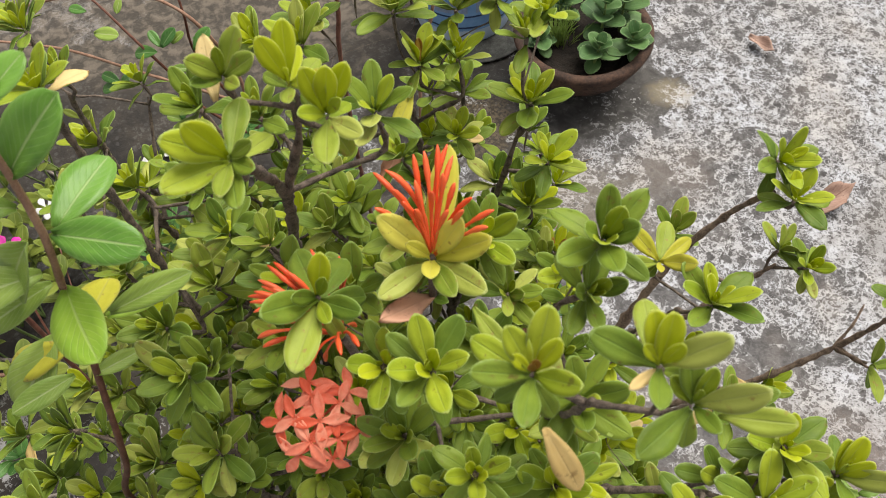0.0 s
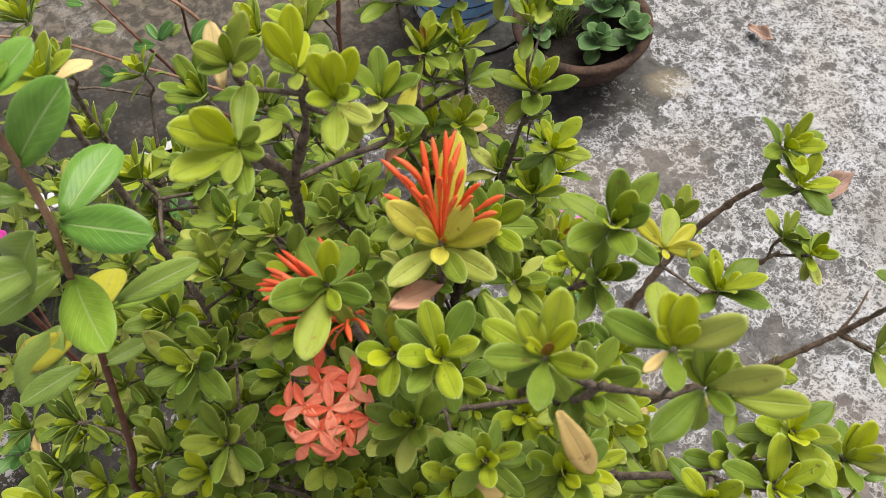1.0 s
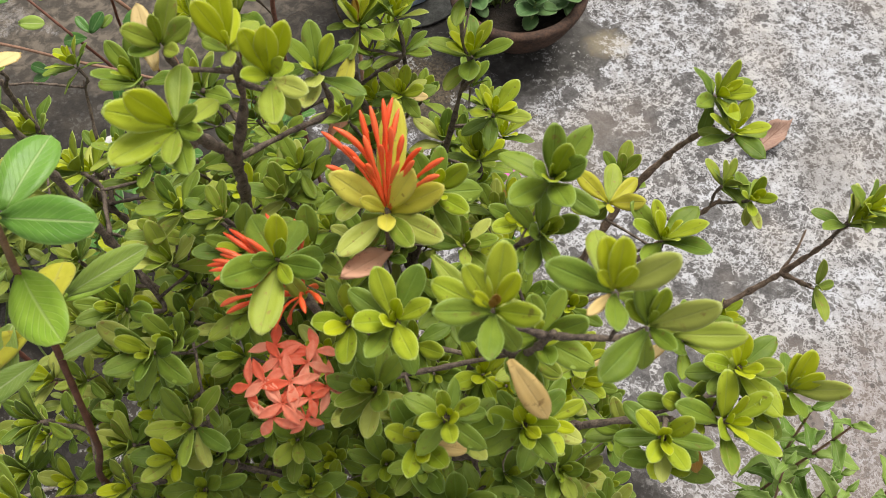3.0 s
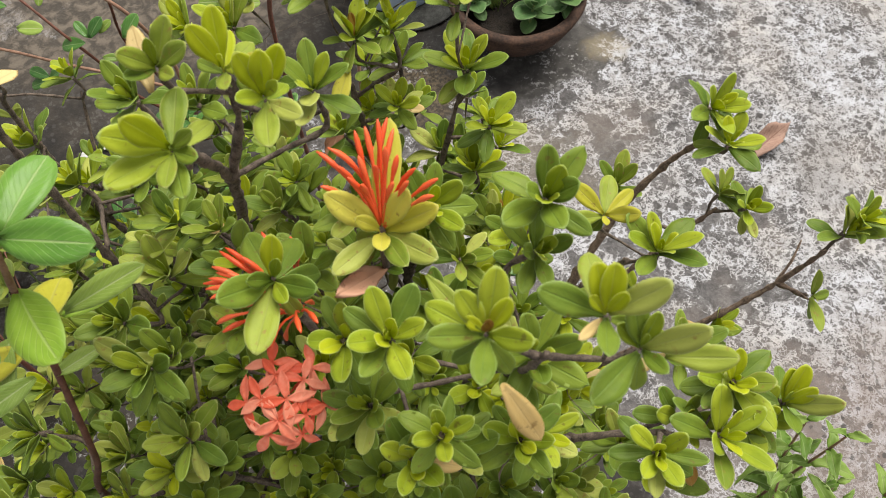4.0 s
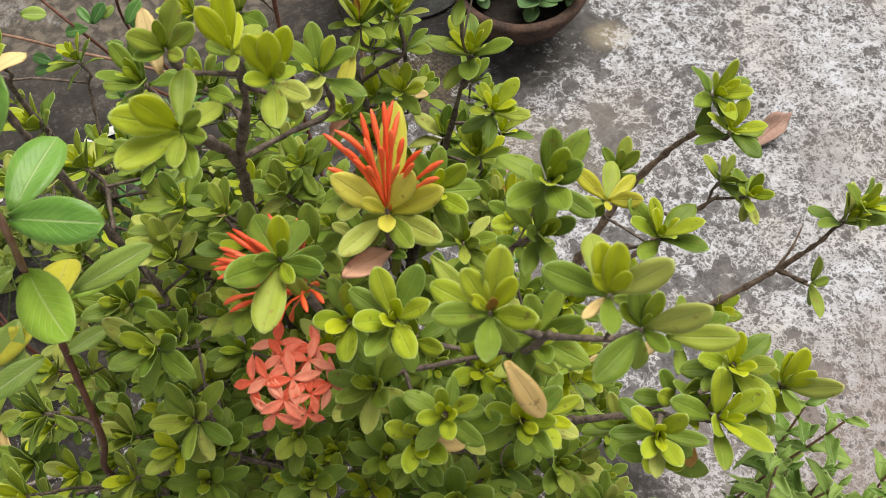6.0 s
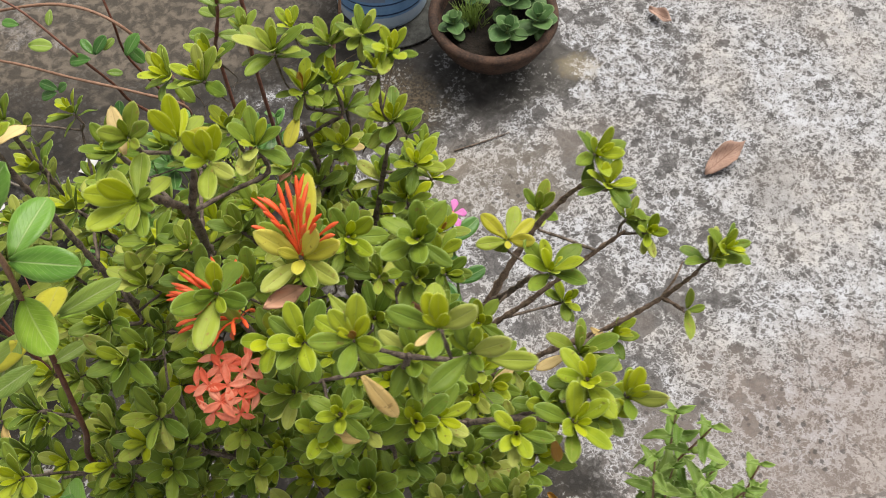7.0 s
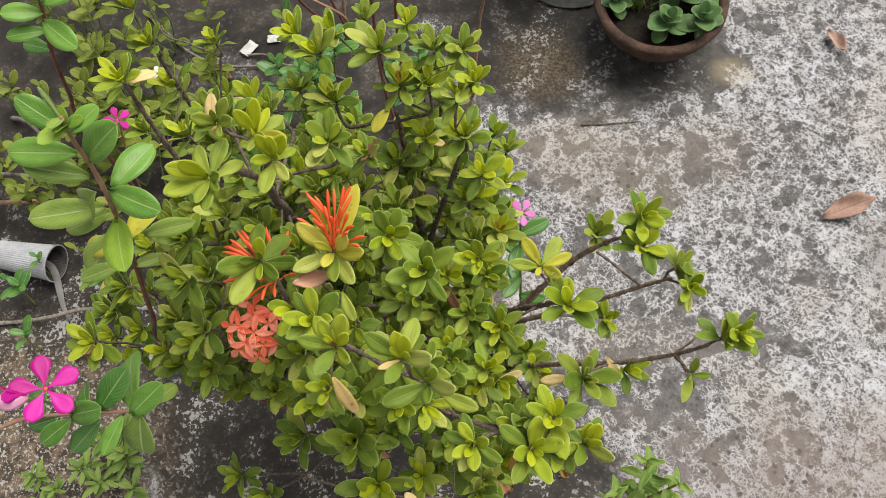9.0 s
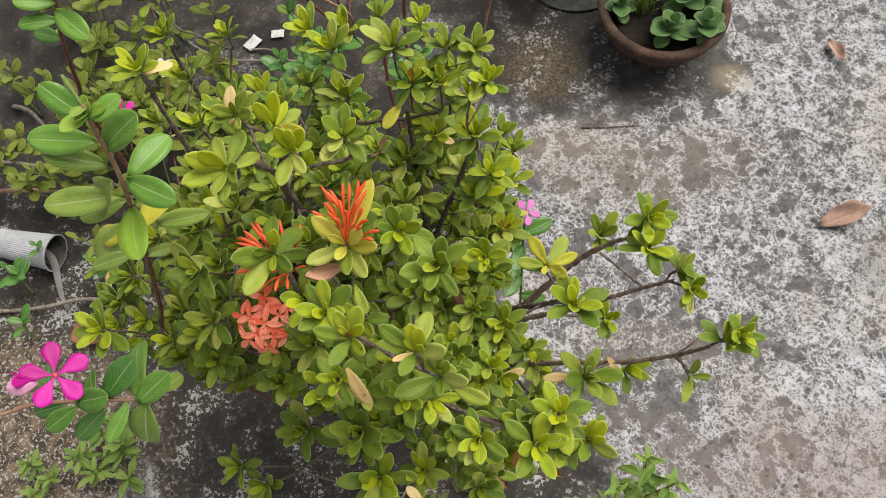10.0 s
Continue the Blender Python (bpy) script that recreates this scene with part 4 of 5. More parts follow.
stray((0.085, 0.297, 0.906), (0.062, 0.279, 0.915), "dry", "russet", "russet curled dry leaf")
stray((0.136, 0.372, 0.712), (0.150, 0.358, 0.690), "old", "brown", "pinkish brown old leaf")
stray((0.238, 0.228, 0.792), (0.243, 0.214, 0.774), "old", "amber", "orange old leaf hanging down")
stray((0.190, 0.226, 0.962), (0.215, 0.222, 0.966), "wide", "olive", "")
stray((0.105, 0.278, 0.935), (0.118, 0.262, 0.930), "wide", "olive", "")

# open flower head: small four-petalled stars on a dome
FLOWER = [(Matrix.Rotation(k * math.pi / 2, 4, "Z") @ Matrix.Rotation(radians(4), 4, "Y") @ Matrix.Scale(0.0132, 4), "petal", CORAL) for k in range(4)]
star_mesh = blades_joined("flower", FLOWER)
facing = FACING
head = HEAD + facing * 0.006
V, F = tube_geometry([head - facing * 0.03, head - facing * 0.012, head], [0.0015, 0.0018, 0.003], 7)
flower_head = child("flower_head", mesh_of("flower_head", V, F, [GREEN_STEM]), bush, None, "round head of open coral flowers")
fr = random.Random(5)
spots = [(0.0, 0.0)] + [(0.60, k * 1.257 + 0.2) for k in range(5)] + [(1.15, k * 1.05 + 0.5) for k in range(6)]
for tilt, az in spots:
    tilt += fr.uniform(-0.07, 0.07)
    az += fr.uniform(-0.15, 0.15)
    dome = axes(head - facing * 0.002, facing) @ Vector((math.sin(tilt) * math.cos(az) * 0.0200, math.sin(tilt) * math.sin(az) * 0.0200, 0.004 + 0.013 * math.cos(tilt)))
    d = (dome - (head - facing * 0.022)).normalized()
    star = child("flower", star_mesh, flower_head, axes(dome, d, fr.uniform(0, 1.57)) @ Matrix.Scale(fr.uniform(0.88, 1.12), 4))
    V, F = tube_geometry([head - facing * 0.006, dome], [0.0006, 0.0005], 5)
    child("flower_tube", mesh_of("flower_tube", V, F, [CORAL]), flower_head)

# bud heads: long scarlet tubes with club-shaped tips
def bud_head(foot, way, buds):
    """buds: turn, rise and millimetres of each."""
    foot, way = Vector(foot), Vector(way).normalized()
    V, F = tube_geometry([foot - way * 0.02, foot - way * 0.004, foot + way * 0.003], [0.0018, 0.0026, 0.0016], 7)
    top = child("bud_head", mesh_of("bud_head", V, F, [BARK]), bush, None, "head of long scarlet flower buds")
    r = random.Random(len(buds))
    for turn, rise, mm in buds:
        a, h, L = radians(turn), radians(rise), 0.001 * mm
        d = Vector((math.cos(a) * math.cos(h), math.sin(a) * math.cos(h), math.sin(h)))
        b = foot + d * 0.002
        sag = (way - d * d.dot(way)) * L * 0.10 + Vector((r.gauss(0, 0.025), r.gauss(0, 0.025), 0.01)) * L
        P = [b, b + d * L * 0.4 + sag, b + d * L * 0.66 + sag, b + d * L * 0.80 + sag * 0.8, b + d * L * 0.92 + sag * 0.4, b + d * L]
        V, F = tube_geometry(P, [0.0006, 0.0006, 0.0008, 0.0014, 0.0012, 0.0003], 6)
        child("bud", mesh_of("bud", V, F, [SCARLET]), top)


bud_head((0.086, 0.308, 0.923), (0.0, 0.62, 1.0), [
    (133, 32, 43), (133, 53, 44), (142, 61, 38), (105, 51, 45), (96, 52, 46),
    (86, 48, 48), (80, 43, 48), (74, 46, 44), (166, 52, 36), (148, 69, 34),
    (25, 61, 38), (9, 50, 40), (-5, 50, 36), (14, 66, 34), (33, 73, 30),
    (84, 75, 36), (142, 77, 30), (96, -1, 46), (74, 63, 40),
    (110, 60, 36), (60, 58, 36), (125, 45, 40),
])
bud_head((0.044, 0.284, 0.893), (-0.3, 0.28, 0.85), [
    (142, 30, 43), (141, 30, 39), (115, 32, 39), (164, 24, 42), (159, 26, 40), (167, 49, 39), (137, -3, 37),
    (171, 22, 42), (176, 20, 39), (-164, 43, 31), (-176, -4, 38), (-154, 25, 36), (-132, 47, 34), (-108, 37, 32),
    (175, -70, 39), (-74, 51, 37), (88, -61, 35), (-54, 50, 33), (90, 8, 31), (98, 2, 38),
    (146, 29, 44), (157, 27, 43), (145, 49, 38), (-172, 56, 40), (-166, 45, 40), (165, 15, 44), (-164, 66, 36), (122, -7, 40),
])
for m, shape, mat in single_leaves(Vector((0.086, 0.308, 0.923)), [
    (175, 55, 36, "bract", "flat"), (-6, 39, 33, "bract", "flat"), (-89, 37, 20, "bract", "wide"), (-160, 59, 20, "bract", "flat"), (80, 36, 50, "bract", "hung"),
    (11, 63, 30, "bract", "flat"), (-134, 6, 31, "pale", "flat"), (-43, 18, 34, "pale", "flat"), (-154, -50, 30, "olive", "flat"), (-66, 21, 28, "olive", "flat"),
    (155, -56, 30, "olive", "wide"),
]):
    child("bract_leaf", blade_mesh(shape, mat), bush, m)

# ---- periwinkles ----
def periwinkle(foot, label):
    return thing("periwinkle", foot, label, "plant", "periwinkle plants")


def leaf_on(plant, base, tip, shape, look_):
    child("leaf", blade_mesh(shape, LEAF[look_]), plant, blade_pose(base, tip, (0.12, -0.42, 0.9)))


def five_petals(parent, place, way, size, mat, spin=0.0, name="flower", label=""):
    """A flat periwinkle flower with five blunt petals, a dark eye and a thin tube."""
    place, way = Vector(place), Vector(way).normalized()
    V, F = tube_geometry([place - way * size * 0.9, place - way * size * 0.1, place + way * 0.0006], [size * 0.035, size * 0.05, size * 0.075], 8)
    flower = child(name, mesh_of(name, V, F, [PINK if mat is not WHITE else GREEN_STEM]), parent, None, label)
    for k in range(5):
        m = axes(place, way, spin + k * 2 * math.pi / 5) @ Matrix.Rotation(radians(-6), 4, "Y") @ Matrix.Scale(size, 4)
        child("petal", blade_mesh("vpetal", mat), flower, m)
    V, F = spin_poly([(0.0001, 0.0016), (0.0011, 0.0015), (0.0016, 0.0006)], 10)
    child("eye", mesh_of("eye", V, F, [CORAL]), flower, axes(place, way))
    return flower


WHITE = petal_material("white_petal", (0.62, 0.62, 0.64), (0.8, 0.8, 0.82), 0.5, 0.2)

climber = periwinkle((-0.15, 0.30, 0.0), "tall periwinkle with red-brown stem and glossy pale-ribbed leaves")
tube("stem", [(-0.15, 0.30, 0.0), (-0.16, 0.27, 0.35), (-0.142, 0.258, 0.638), (-0.111, 0.261, 0.742), (-0.092, 0.280, 0.843), (-0.086, 0.290, 0.884), (-0.084, 0.296, 0.911)],
     [0.0026, 0.0026, 0.0023, 0.0021, 0.0019, 0.0019, 0.0018], RED_STEM, climber, 8, 0.10, 0.010, 1)
tube("stem", [(-0.084, 0.296, 0.911), (-0.073, 0.298, 0.954), (-0.073, 0.304, 0.982), (-0.071, 0.305, 1.005), (-0.068, 0.307, 1.026), (-0.066, 0.308, 1.036)],
     [0.0018, 0.0017, 0.0016, 0.0015, 0.0013, 0.0010], PINK_STEM, climber, 8, 0.10, 0.010, 2, "pinkish young stem")


def climber_leaf(*a):
    leaf_on(climber, *a)


climber_leaf((-0.075, 0.304, 0.994), (-0.123, 0.291, 0.997), "vinca_long", "vinca_mid")
climber_leaf((-0.076, 0.299, 0.971), (-0.108, 0.286, 0.993), "vinca_long", "vinca")
climber_leaf((-0.075, 0.306, 0.983), (-0.048, 0.316, 1.018), "vinca", "vinca_mid")
climber_leaf((-0.070, 0.302, 0.951), (-0.057, 0.341, 0.955), "vinca", "vinca_mid")
climber_leaf((-0.071, 0.300, 0.950), (-0.031, 0.292, 0.956), "vinca", "vinca_mid")
climber_leaf((-0.088, 0.296, 0.922), (-0.134, 0.269, 0.932), "vinca_long", "vinca")
climber_leaf((-0.090, 0.298, 0.909), (-0.123, 0.275, 0.903), "vinca_long", "vinca")
climber_leaf((-0.079, 0.292, 0.914), (-0.053, 0.255, 0.930), "vinca", "vinca_young")
climber_leaf((-0.070, 0.294, 0.888), (-0.030, 0.308, 0.904), "vinca_narrow", "vinca")
climber_leaf((-0.089, 0.292, 0.871), (-0.092, 0.331, 0.862), "vinca", "yellow")
climber_leaf((-0.066, 0.305, 1.025), (-0.088, 0.306, 1.050), "vinca", "vinca_mid")
climber_leaf((-0.063, 0.304, 1.025), (-0.048, 0.319, 1.038), "vinca", "vinca_mid")
climber_leaf((-0.067, 0.309, 1.032), (-0.065, 0.298, 1.043), "vinca", "vinca")
climber_leaf((-0.113, 0.298, 0.837), (-0.155, 0.282, 0.828), "vinca_arched", "yellow")
climber_leaf((-0.122, 0.302, 0.840), (-0.150, 0.266, 0.810), "vinca", "vinca")
climber_leaf((-0.082, 0.297, 0.948), (-0.113, 0.289, 0.909), "vinca", "vinca")

climber_leaf((-0.081, 0.300, 0.869), (-0.057, 0.320, 0.866), "vinca_long", "vinca_young")
climber_leaf((-0.100, 0.276, 0.849), (-0.123, 0.253, 0.856), "vinca_long", "vinca")
climber_leaf((-0.093, 0.279, 0.843), (-0.074, 0.296, 0.838), "vinca_long", "vinca")
tube("flower_bud", [(-0.067, 0.307, 1.030), (-0.072, 0.312, 1.040), (-0.076, 0.315, 1.046), (-0.078, 0.317, 1.050)], [0.0010, 0.0012, 0.0017, 0.0006], GREEN_STEM, climber, 8)
tip = Vector((-0.067, 0.307, 1.026))
for turn, rise, long in ((200, 40, 0.016), (20, 35, 0.015), (110, 60, 0.013), (290, 55, 0.016), (250, 25, 0.020), (60, 70, 0.010)):
    a, h = radians(turn), radians(rise)
    climber_leaf(tip, tip + Vector((math.cos(a) * math.cos(h), math.sin(a) * math.cos(h), math.sin(h))) * long, "vinca", "vinca_young")

trailing = periwinkle((-0.42, 0.02, 0.0), "periwinkle branch with a bright magenta flower and dark green leaves")
tube("stem", [(-0.42, 0.02, 0.0), (-0.42, 0.03, 0.40), (-0.34, 0.065, 0.70), (-0.262, 0.1, 0.737), (-0.208, 0.127, 0.74), (-0.18, 0.146, 0.742), (-0.116, 0.17, 0.741), (-0.093, 0.178, 0.74), (-0.084, 0.191, 0.733)],
     [0.003, 0.003, 0.0022, 0.002, 0.0019, 0.0018, 0.0017, 0.0014, 0.001], PINK_STEM, trailing, 8, 0.10, 0.010, 3)


def trailing_leaf(base, tip, shape, look_):
    leaf_on(trailing, base, tip, shape, look_)


trailing_leaf((-0.144, 0.155, 0.740), (-0.167, 0.126, 0.732), "vinca", "vinca_mid")
trailing_leaf((-0.119, 0.162, 0.738), (-0.145, 0.126, 0.718), "vinca_long", "vinca_dark")
trailing_leaf((-0.101, 0.171, 0.739), (-0.106, 0.134, 0.736), "vinca_long", "vinca_mid")
trailing_leaf((-0.087, 0.179, 0.739), (-0.092, 0.140, 0.693), "vinca", "vinca")
trailing_leaf((-0.122, 0.171, 0.742), (-0.101, 0.204, 0.773), "vinca", "vinca_dark")
trailing_leaf((-0.091, 0.180, 0.740), (-0.142, 0.231, 0.725), "vinca_arched", "vinca_mid")
trailing_leaf((-0.094, 0.175, 0.739), (-0.069, 0.201, 0.766), "vinca", "vinca_mid")
trailing_leaf((-0.079, 0.188, 0.741), (-0.070, 0.213, 0.728), "vinca", "vinca")
trailing_leaf((-0.145, 0.159, 0.742), (-0.111, 0.166, 0.771), "vinca", "vinca_mid")
trailing_leaf((-0.156, 0.153, 0.741), (-0.188, 0.136, 0.729), "vinca_long", "vinca_dark")
trailing_leaf((-0.130, 0.165, 0.741), (-0.163, 0.188, 0.723), "vinca", "vinca_mid")
trailing_leaf((-0.167, 0.154, 0.743), (-0.217, 0.189, 0.711), "vinca", "vinca_dark")
tube("flower_stalk", [(-0.143, 0.159, 0.74), (-0.128, 0.168, 0.775), (-0.116, 0.170, 0.812)], [0.0011, 0.001, 0.0009], GREEN_STEM, trailing)
five_petals(trailing, (-0.119, 0.168, 0.838), (0.30, -0.05, 1.0), 0.0265, MAGENTA, 0.75, label="flat magenta flower with five blunt petals")
# a closed paler flower beside it
V, F = spin_poly([(0.0002, -0.001), (0.0016, 0.0), (0.0042, 0.003), (0.0066, 0.008), (0.0074, 0.012), (0.0066, 0.016), (0.0042, 0.0195), (0.0004, 0.0215)], 20)
V = [(x * (1 + 0.10 * math.sin(5 * math.atan2(y, x) + 120 * z)), y * (1 + 0.10 * math.sin(5 * math.atan2(y, x) + 120 * z)), z) for x, y, z in V]
closed = child("closed_flower", mesh_of("closed_flower", V, F, [PALE_PINK], [(0.5, 0.6)] * len(V)), trailing, axes((-0.130, 0.158, 0.838), (-0.62, -0.42, 0.30)), "pale pink closed flower")
for k in range(2):
    m = axes((-0.130, 0.160, 0.842), (-0.62, -0.42, 0.5), 1.2 + k * 1.3) @ Matrix.Rotation(radians(-70), 4, "Y") @ Matrix.Scale(0.019, 4)
    child("folded_petal", blade_mesh("vpetal", MAGENTA), closed, m, "folded magenta petal")
tube("flower_stalk", [(-0.143, 0.159, 0.74), (-0.136, 0.161, 0.79), (-0.130, 0.158, 0.838)], [0.0011, 0.001, 0.0012], GREEN_STEM, trailing)

corner = periwinkle((-0.44, 0.50, 0.0), "leggy periwinkle with a dark red stem and drooping leaves")
tube("stem", [(-0.44, 0.50, 0.0), (-0.43, 0.512, 0.30), (-0.424, 0.515, 0.457), (-0.40, 0.508, 0.589), (-0.39, 0.512, 0.624), (-0.368, 0.512, 0.696), (-0.358, 0.52, 0.741), (-0.357, 0.536, 0.768), (-0.347, 0.552, 0.83)],
     [0.0032, 0.0032, 0.0030, 0.0028, 0.0026, 0.0025, 0.0024, 0.0022, 0.0018], RED_STEM, corner, 8, 0.12, 0.010, 4)


def corner_leaf(*a):
    leaf_on(corner, *a)


corner_leaf((-0.352, 0.526, 0.764), (-0.305, 0.503, 0.769), "vinca", "vinca_mid")
corner_leaf((-0.356, 0.534, 0.767), (-0.386, 0.513, 0.786), "vinca", "vinca_mid")
corner_leaf((-0.354, 0.523, 0.752), (-0.382, 0.498, 0.769), "vinca_arched", "vinca_mid")
corner_leaf((-0.364, 0.519, 0.720), (-0.401, 0.516, 0.725), "vinca", "vinca_dark")
corner_leaf((-0.347, 0.537, 0.789), (-0.359, 0.541, 0.814), "vinca", "vinca_mid")
corner_leaf((-0.345, 0.533, 0.787), (-0.307, 0.547, 0.807), "vinca", "vinca_mid")
tube("side_stem", [(-0.43, 0.512, 0.30), (-0.445, 0.55, 0.38), (-0.452, 0.582, 0.428)], [0.0016, 0.0014, 0.001], RED_STEM, corner)
five_petals(corner, (-0.452, 0.582, 0.436), (0.3, -0.3, 1.0), 0.020, MAGENTA, 0.2, label="small magenta flower")
tube("side_stem", [(-0.438, 0.505, 0.05), (-0.523, 0.661, 0.135), (-0.607, 0.818, 0.150)], [0.0016, 0.0014, 0.001], RED_STEM, corner)
five_petals(corner, (-0.607, 0.818, 0.160), (0.3, -0.4, 1.0), 0.019, WHITE, 0.5, label="small white flower")

sprawl = periwinkle((-0.345, 1.10, 0.0), "sprawling periwinkle with thin reddish stems and dark leaves")
tube("stem", [(-0.345, 1.10, 0.0), (-0.345, 1.099, 0.053), (-0.351, 1.124, 0.145), (-0.388, 1.112, 0.286), (-0.475, 1.134, 0.321), (-0.599, 1.144, 0.306), (-0.75, 1.15, 0.26)], [0.0036, 0.0036, 0.0034, 0.003, 0.0028, 0.0026, 0.0022], PINK_STEM, sprawl, 7, 0.1, 0.012, 5)
tube("stem", [(-0.345, 1.09, 0.0), (-0.322, 1.065, 0.113), (-0.378, 1.045, 0.183), (-0.491, 1.055, 0.224), (-0.62, 1.087, 0.242), (-0.78, 1.11, 0.24)], [0.003, 0.003, 0.0028, 0.0026, 0.0024, 0.002], PINK_STEM, sprawl, 7, 0.1, 0.012, 6)
tube("stem", [(-0.36, 1.10, 0.0), (-0.431, 1.092, 0.095), (-0.438, 1.075, 0.177), (-0.484, 1.085, 0.262), (-0.559, 1.132, 0.321), (-0.64, 1.17, 0.34)], [0.003, 0.003, 0.0028, 0.0024, 0.0022, 0.0018], RED_STEM, sprawl, 7, 0.1, 0.012, 7)
tube("stem", [(-0.35, 1.11, 0.0), (-0.381, 1.122, 0.088), (-0.411, 1.121, 0.2), (-0.402, 1.119, 0.29), (-0.412, 1.151, 0.352), (-0.42, 1.18, 0.40)], [0.0028, 0.0028, 0.0024, 0.0022, 0.002, 0.0016], RED_STEM, sprawl, 7, 0.1, 0.012, 8)


def sprawl_leaf(*a):
    leaf_on(sprawl, *a)


sprawl_leaf((-0.443, 1.078, 0.257), (-0.461, 1.096, 0.278), "vinca", "vinca_dark")
sprawl_leaf((-0.441, 1.077, 0.257), (-0.416, 1.091, 0.287), "vinca", "vinca_dark")
sprawl_leaf((-0.448, 1.070, 0.253), (-0.496, 1.077, 0.246), "vinca", "vinca_dark")
sprawl_leaf((-0.424, 1.083, 0.260), (-0.404, 1.094, 0.277), "vinca", "vinca")
sprawl_leaf((-0.430, 1.062, 0.226), (-0.402, 1.061, 0.225), "vinca", "vinca")
sprawl_leaf((-0.382, 1.067, 0.262), (-0.355, 1.086, 0.294), "vinca", "vinca_dark")
sprawl_leaf((-0.385, 1.086, 0.272), (-0.356, 1.068, 0.240), "vinca", "vinca_dark")
sprawl_leaf((-0.523, 1.044, 0.207), (-0.559, 1.059, 0.215), "vinca", "vinca_dark")
sprawl_leaf((-0.521, 1.042, 0.206), (-0.499, 1.032, 0.234), "vinca", "vinca_dark")
sprawl_leaf((-0.525, 1.039, 0.204), (-0.563, 1.040, 0.194), "vinca", "vinca_dark")
sprawl_leaf((-0.541, 1.074, 0.291), (-0.497, 1.060, 0.305), "vinca", "vinca")
sprawl_leaf((-0.556, 1.106, 0.308), (-0.589, 1.113, 0.312), "vinca", "vinca_dark")
sprawl_leaf((-0.491, 1.113, 0.333), (-0.498, 1.090, 0.321), "vinca", "vinca")
sprawl_leaf((-0.428, 1.015, 0.145), (-0.423, 1.034, 0.178), "vinca", "vinca_dark")
sprawl_leaf((-0.428, 1.015, 0.145), (-0.459, 1.022, 0.149), "vinca", "vinca")
sprawl_leaf((-0.428, 1.015, 0.145), (-0.398, 0.990, 0.132), "vinca", "vinca_dark")

back = periwinkle((-0.05, 0.74, 0.0), "upright periwinkle stems rising behind the shrub")
tube("stem", [(-0.06, 0.75, 0.0), (-0.12, 0.80, 0.30), (-0.129, 0.834, 0.498), (-0.11, 0.81, 0.575), (-0.099, 0.815, 0.611), (-0.084, 0.82, 0.70)], [0.003, 0.003, 0.0026, 0.0024, 0.0022, 0.0016], RED_STEM, back, 7, 0.1, 0.012, 9)
tube("stem", [(-0.05, 0.74, 0.0), (-0.06, 0.75, 0.35), (-0.058, 0.759, 0.57), (-0.052, 0.766, 0.631), (-0.052, 0.781, 0.70), (-0.045, 0.79, 0.78)], [0.0028, 0.0028, 0.0026, 0.0025, 0.0024, 0.002], RED_STEM, back, 8, 0.1, 0.012, 10)
tube("stem", [(-0.03, 0.76, 0.0), (0.0, 0.86, 0.20), (0.012, 0.911, 0.423), (0.029, 0.912, 0.48), (0.046, 0.916, 0.60)], [0.003, 0.003, 0.0026, 0.0024, 0.002], PINK_STEM, back, 7, 0.1, 0.012, 11)


def back_leaf(*a):
    leaf_on(back, *a)


back_leaf((-0.102, 0.816, 0.601), (-0.126, 0.826, 0.606), "vinca", "vinca")
back_leaf((-0.102, 0.816, 0.601), (-0.078, 0.817, 0.612), "vinca", "vinca")
back_leaf((-0.110, 0.810, 0.575), (-0.147, 0.813, 0.577), "vinca", "vinca")
back_leaf((-0.108, 0.810, 0.575), (-0.076, 0.809, 0.574), "vinca", "vinca")
back_leaf((-0.103, 0.816, 0.601), (-0.104, 0.820, 0.625), "vinca", "vinca")
back_leaf((-0.096, 0.813, 0.622), (-0.122, 0.825, 0.640), "vinca", "vinca")
back_leaf((-0.095, 0.816, 0.624), (-0.061, 0.823, 0.638), "vinca", "vinca")

# a small periwinkle in the shade of the shrub, its flower looking out
small = periwinkle((0.19, 0.50, 0.0), "small periwinkle with a pink flower under the shrub")
tube("stem", [(0.19, 0.50, 0.0), (0.185, 0.505, 0.30), (0.178, 0.512, 0.48), (0.176, 0.509, 0.600)], [0.002, 0.002, 0.0017, 0.0012], GREEN_STEM, small)
five_petals(small, (0.177, 0.508, 0.622), (0.4, -0.2, 0.9), 0.0155, PINK, 0.3, label="small pink flower")
for k in range(7):
    b = (0.182 - 0.001 * k, 0.503 + 0.001 * k, 0.36 + 0.033 * k)
    a = k * 2.2
    leaf_on(small, b, (b[0] + 0.036 * math.cos(a), b[1] + 0.036 * math.sin(a), b[2] + 0.012), "vinca", "vinca_dark")

# pale-ribbed periwinkle leaves inside the shrub
hidden = periwinkle((-0.05, 0.44, 0.0), "periwinkle shoot with pale-ribbed leaves inside the shrub")
knot = Vector((-0.109, 0.472, 0.665))
tube("stem", [(-0.05, 0.44, 0.0), (-0.055, 0.43, 0.35), knot - Vector((0.0, 0.004, 0.05)), knot], [0.002, 0.002, 0.0016, 0.0012], GREEN_STEM, hidden)
for turn, rise, long, look_ in ((80, 25, 0.036, "vinca"), (-10, 20, 0.040, "vinca_dark"), (200, 15, 0.038, "vinca"), (-70, 25, 0.034, "vinca_mid"), (130, 50, 0.030, "vinca_mid"), (20, -15, 0.036, "vinca_dark")):
    a, h = radians(turn), radians(rise)
    leaf_on(hidden, knot, knot + Vector((math.cos(a) * math.cos(h), math.sin(a) * math.cos(h), math.sin(h))) * long, "vinca", look_)

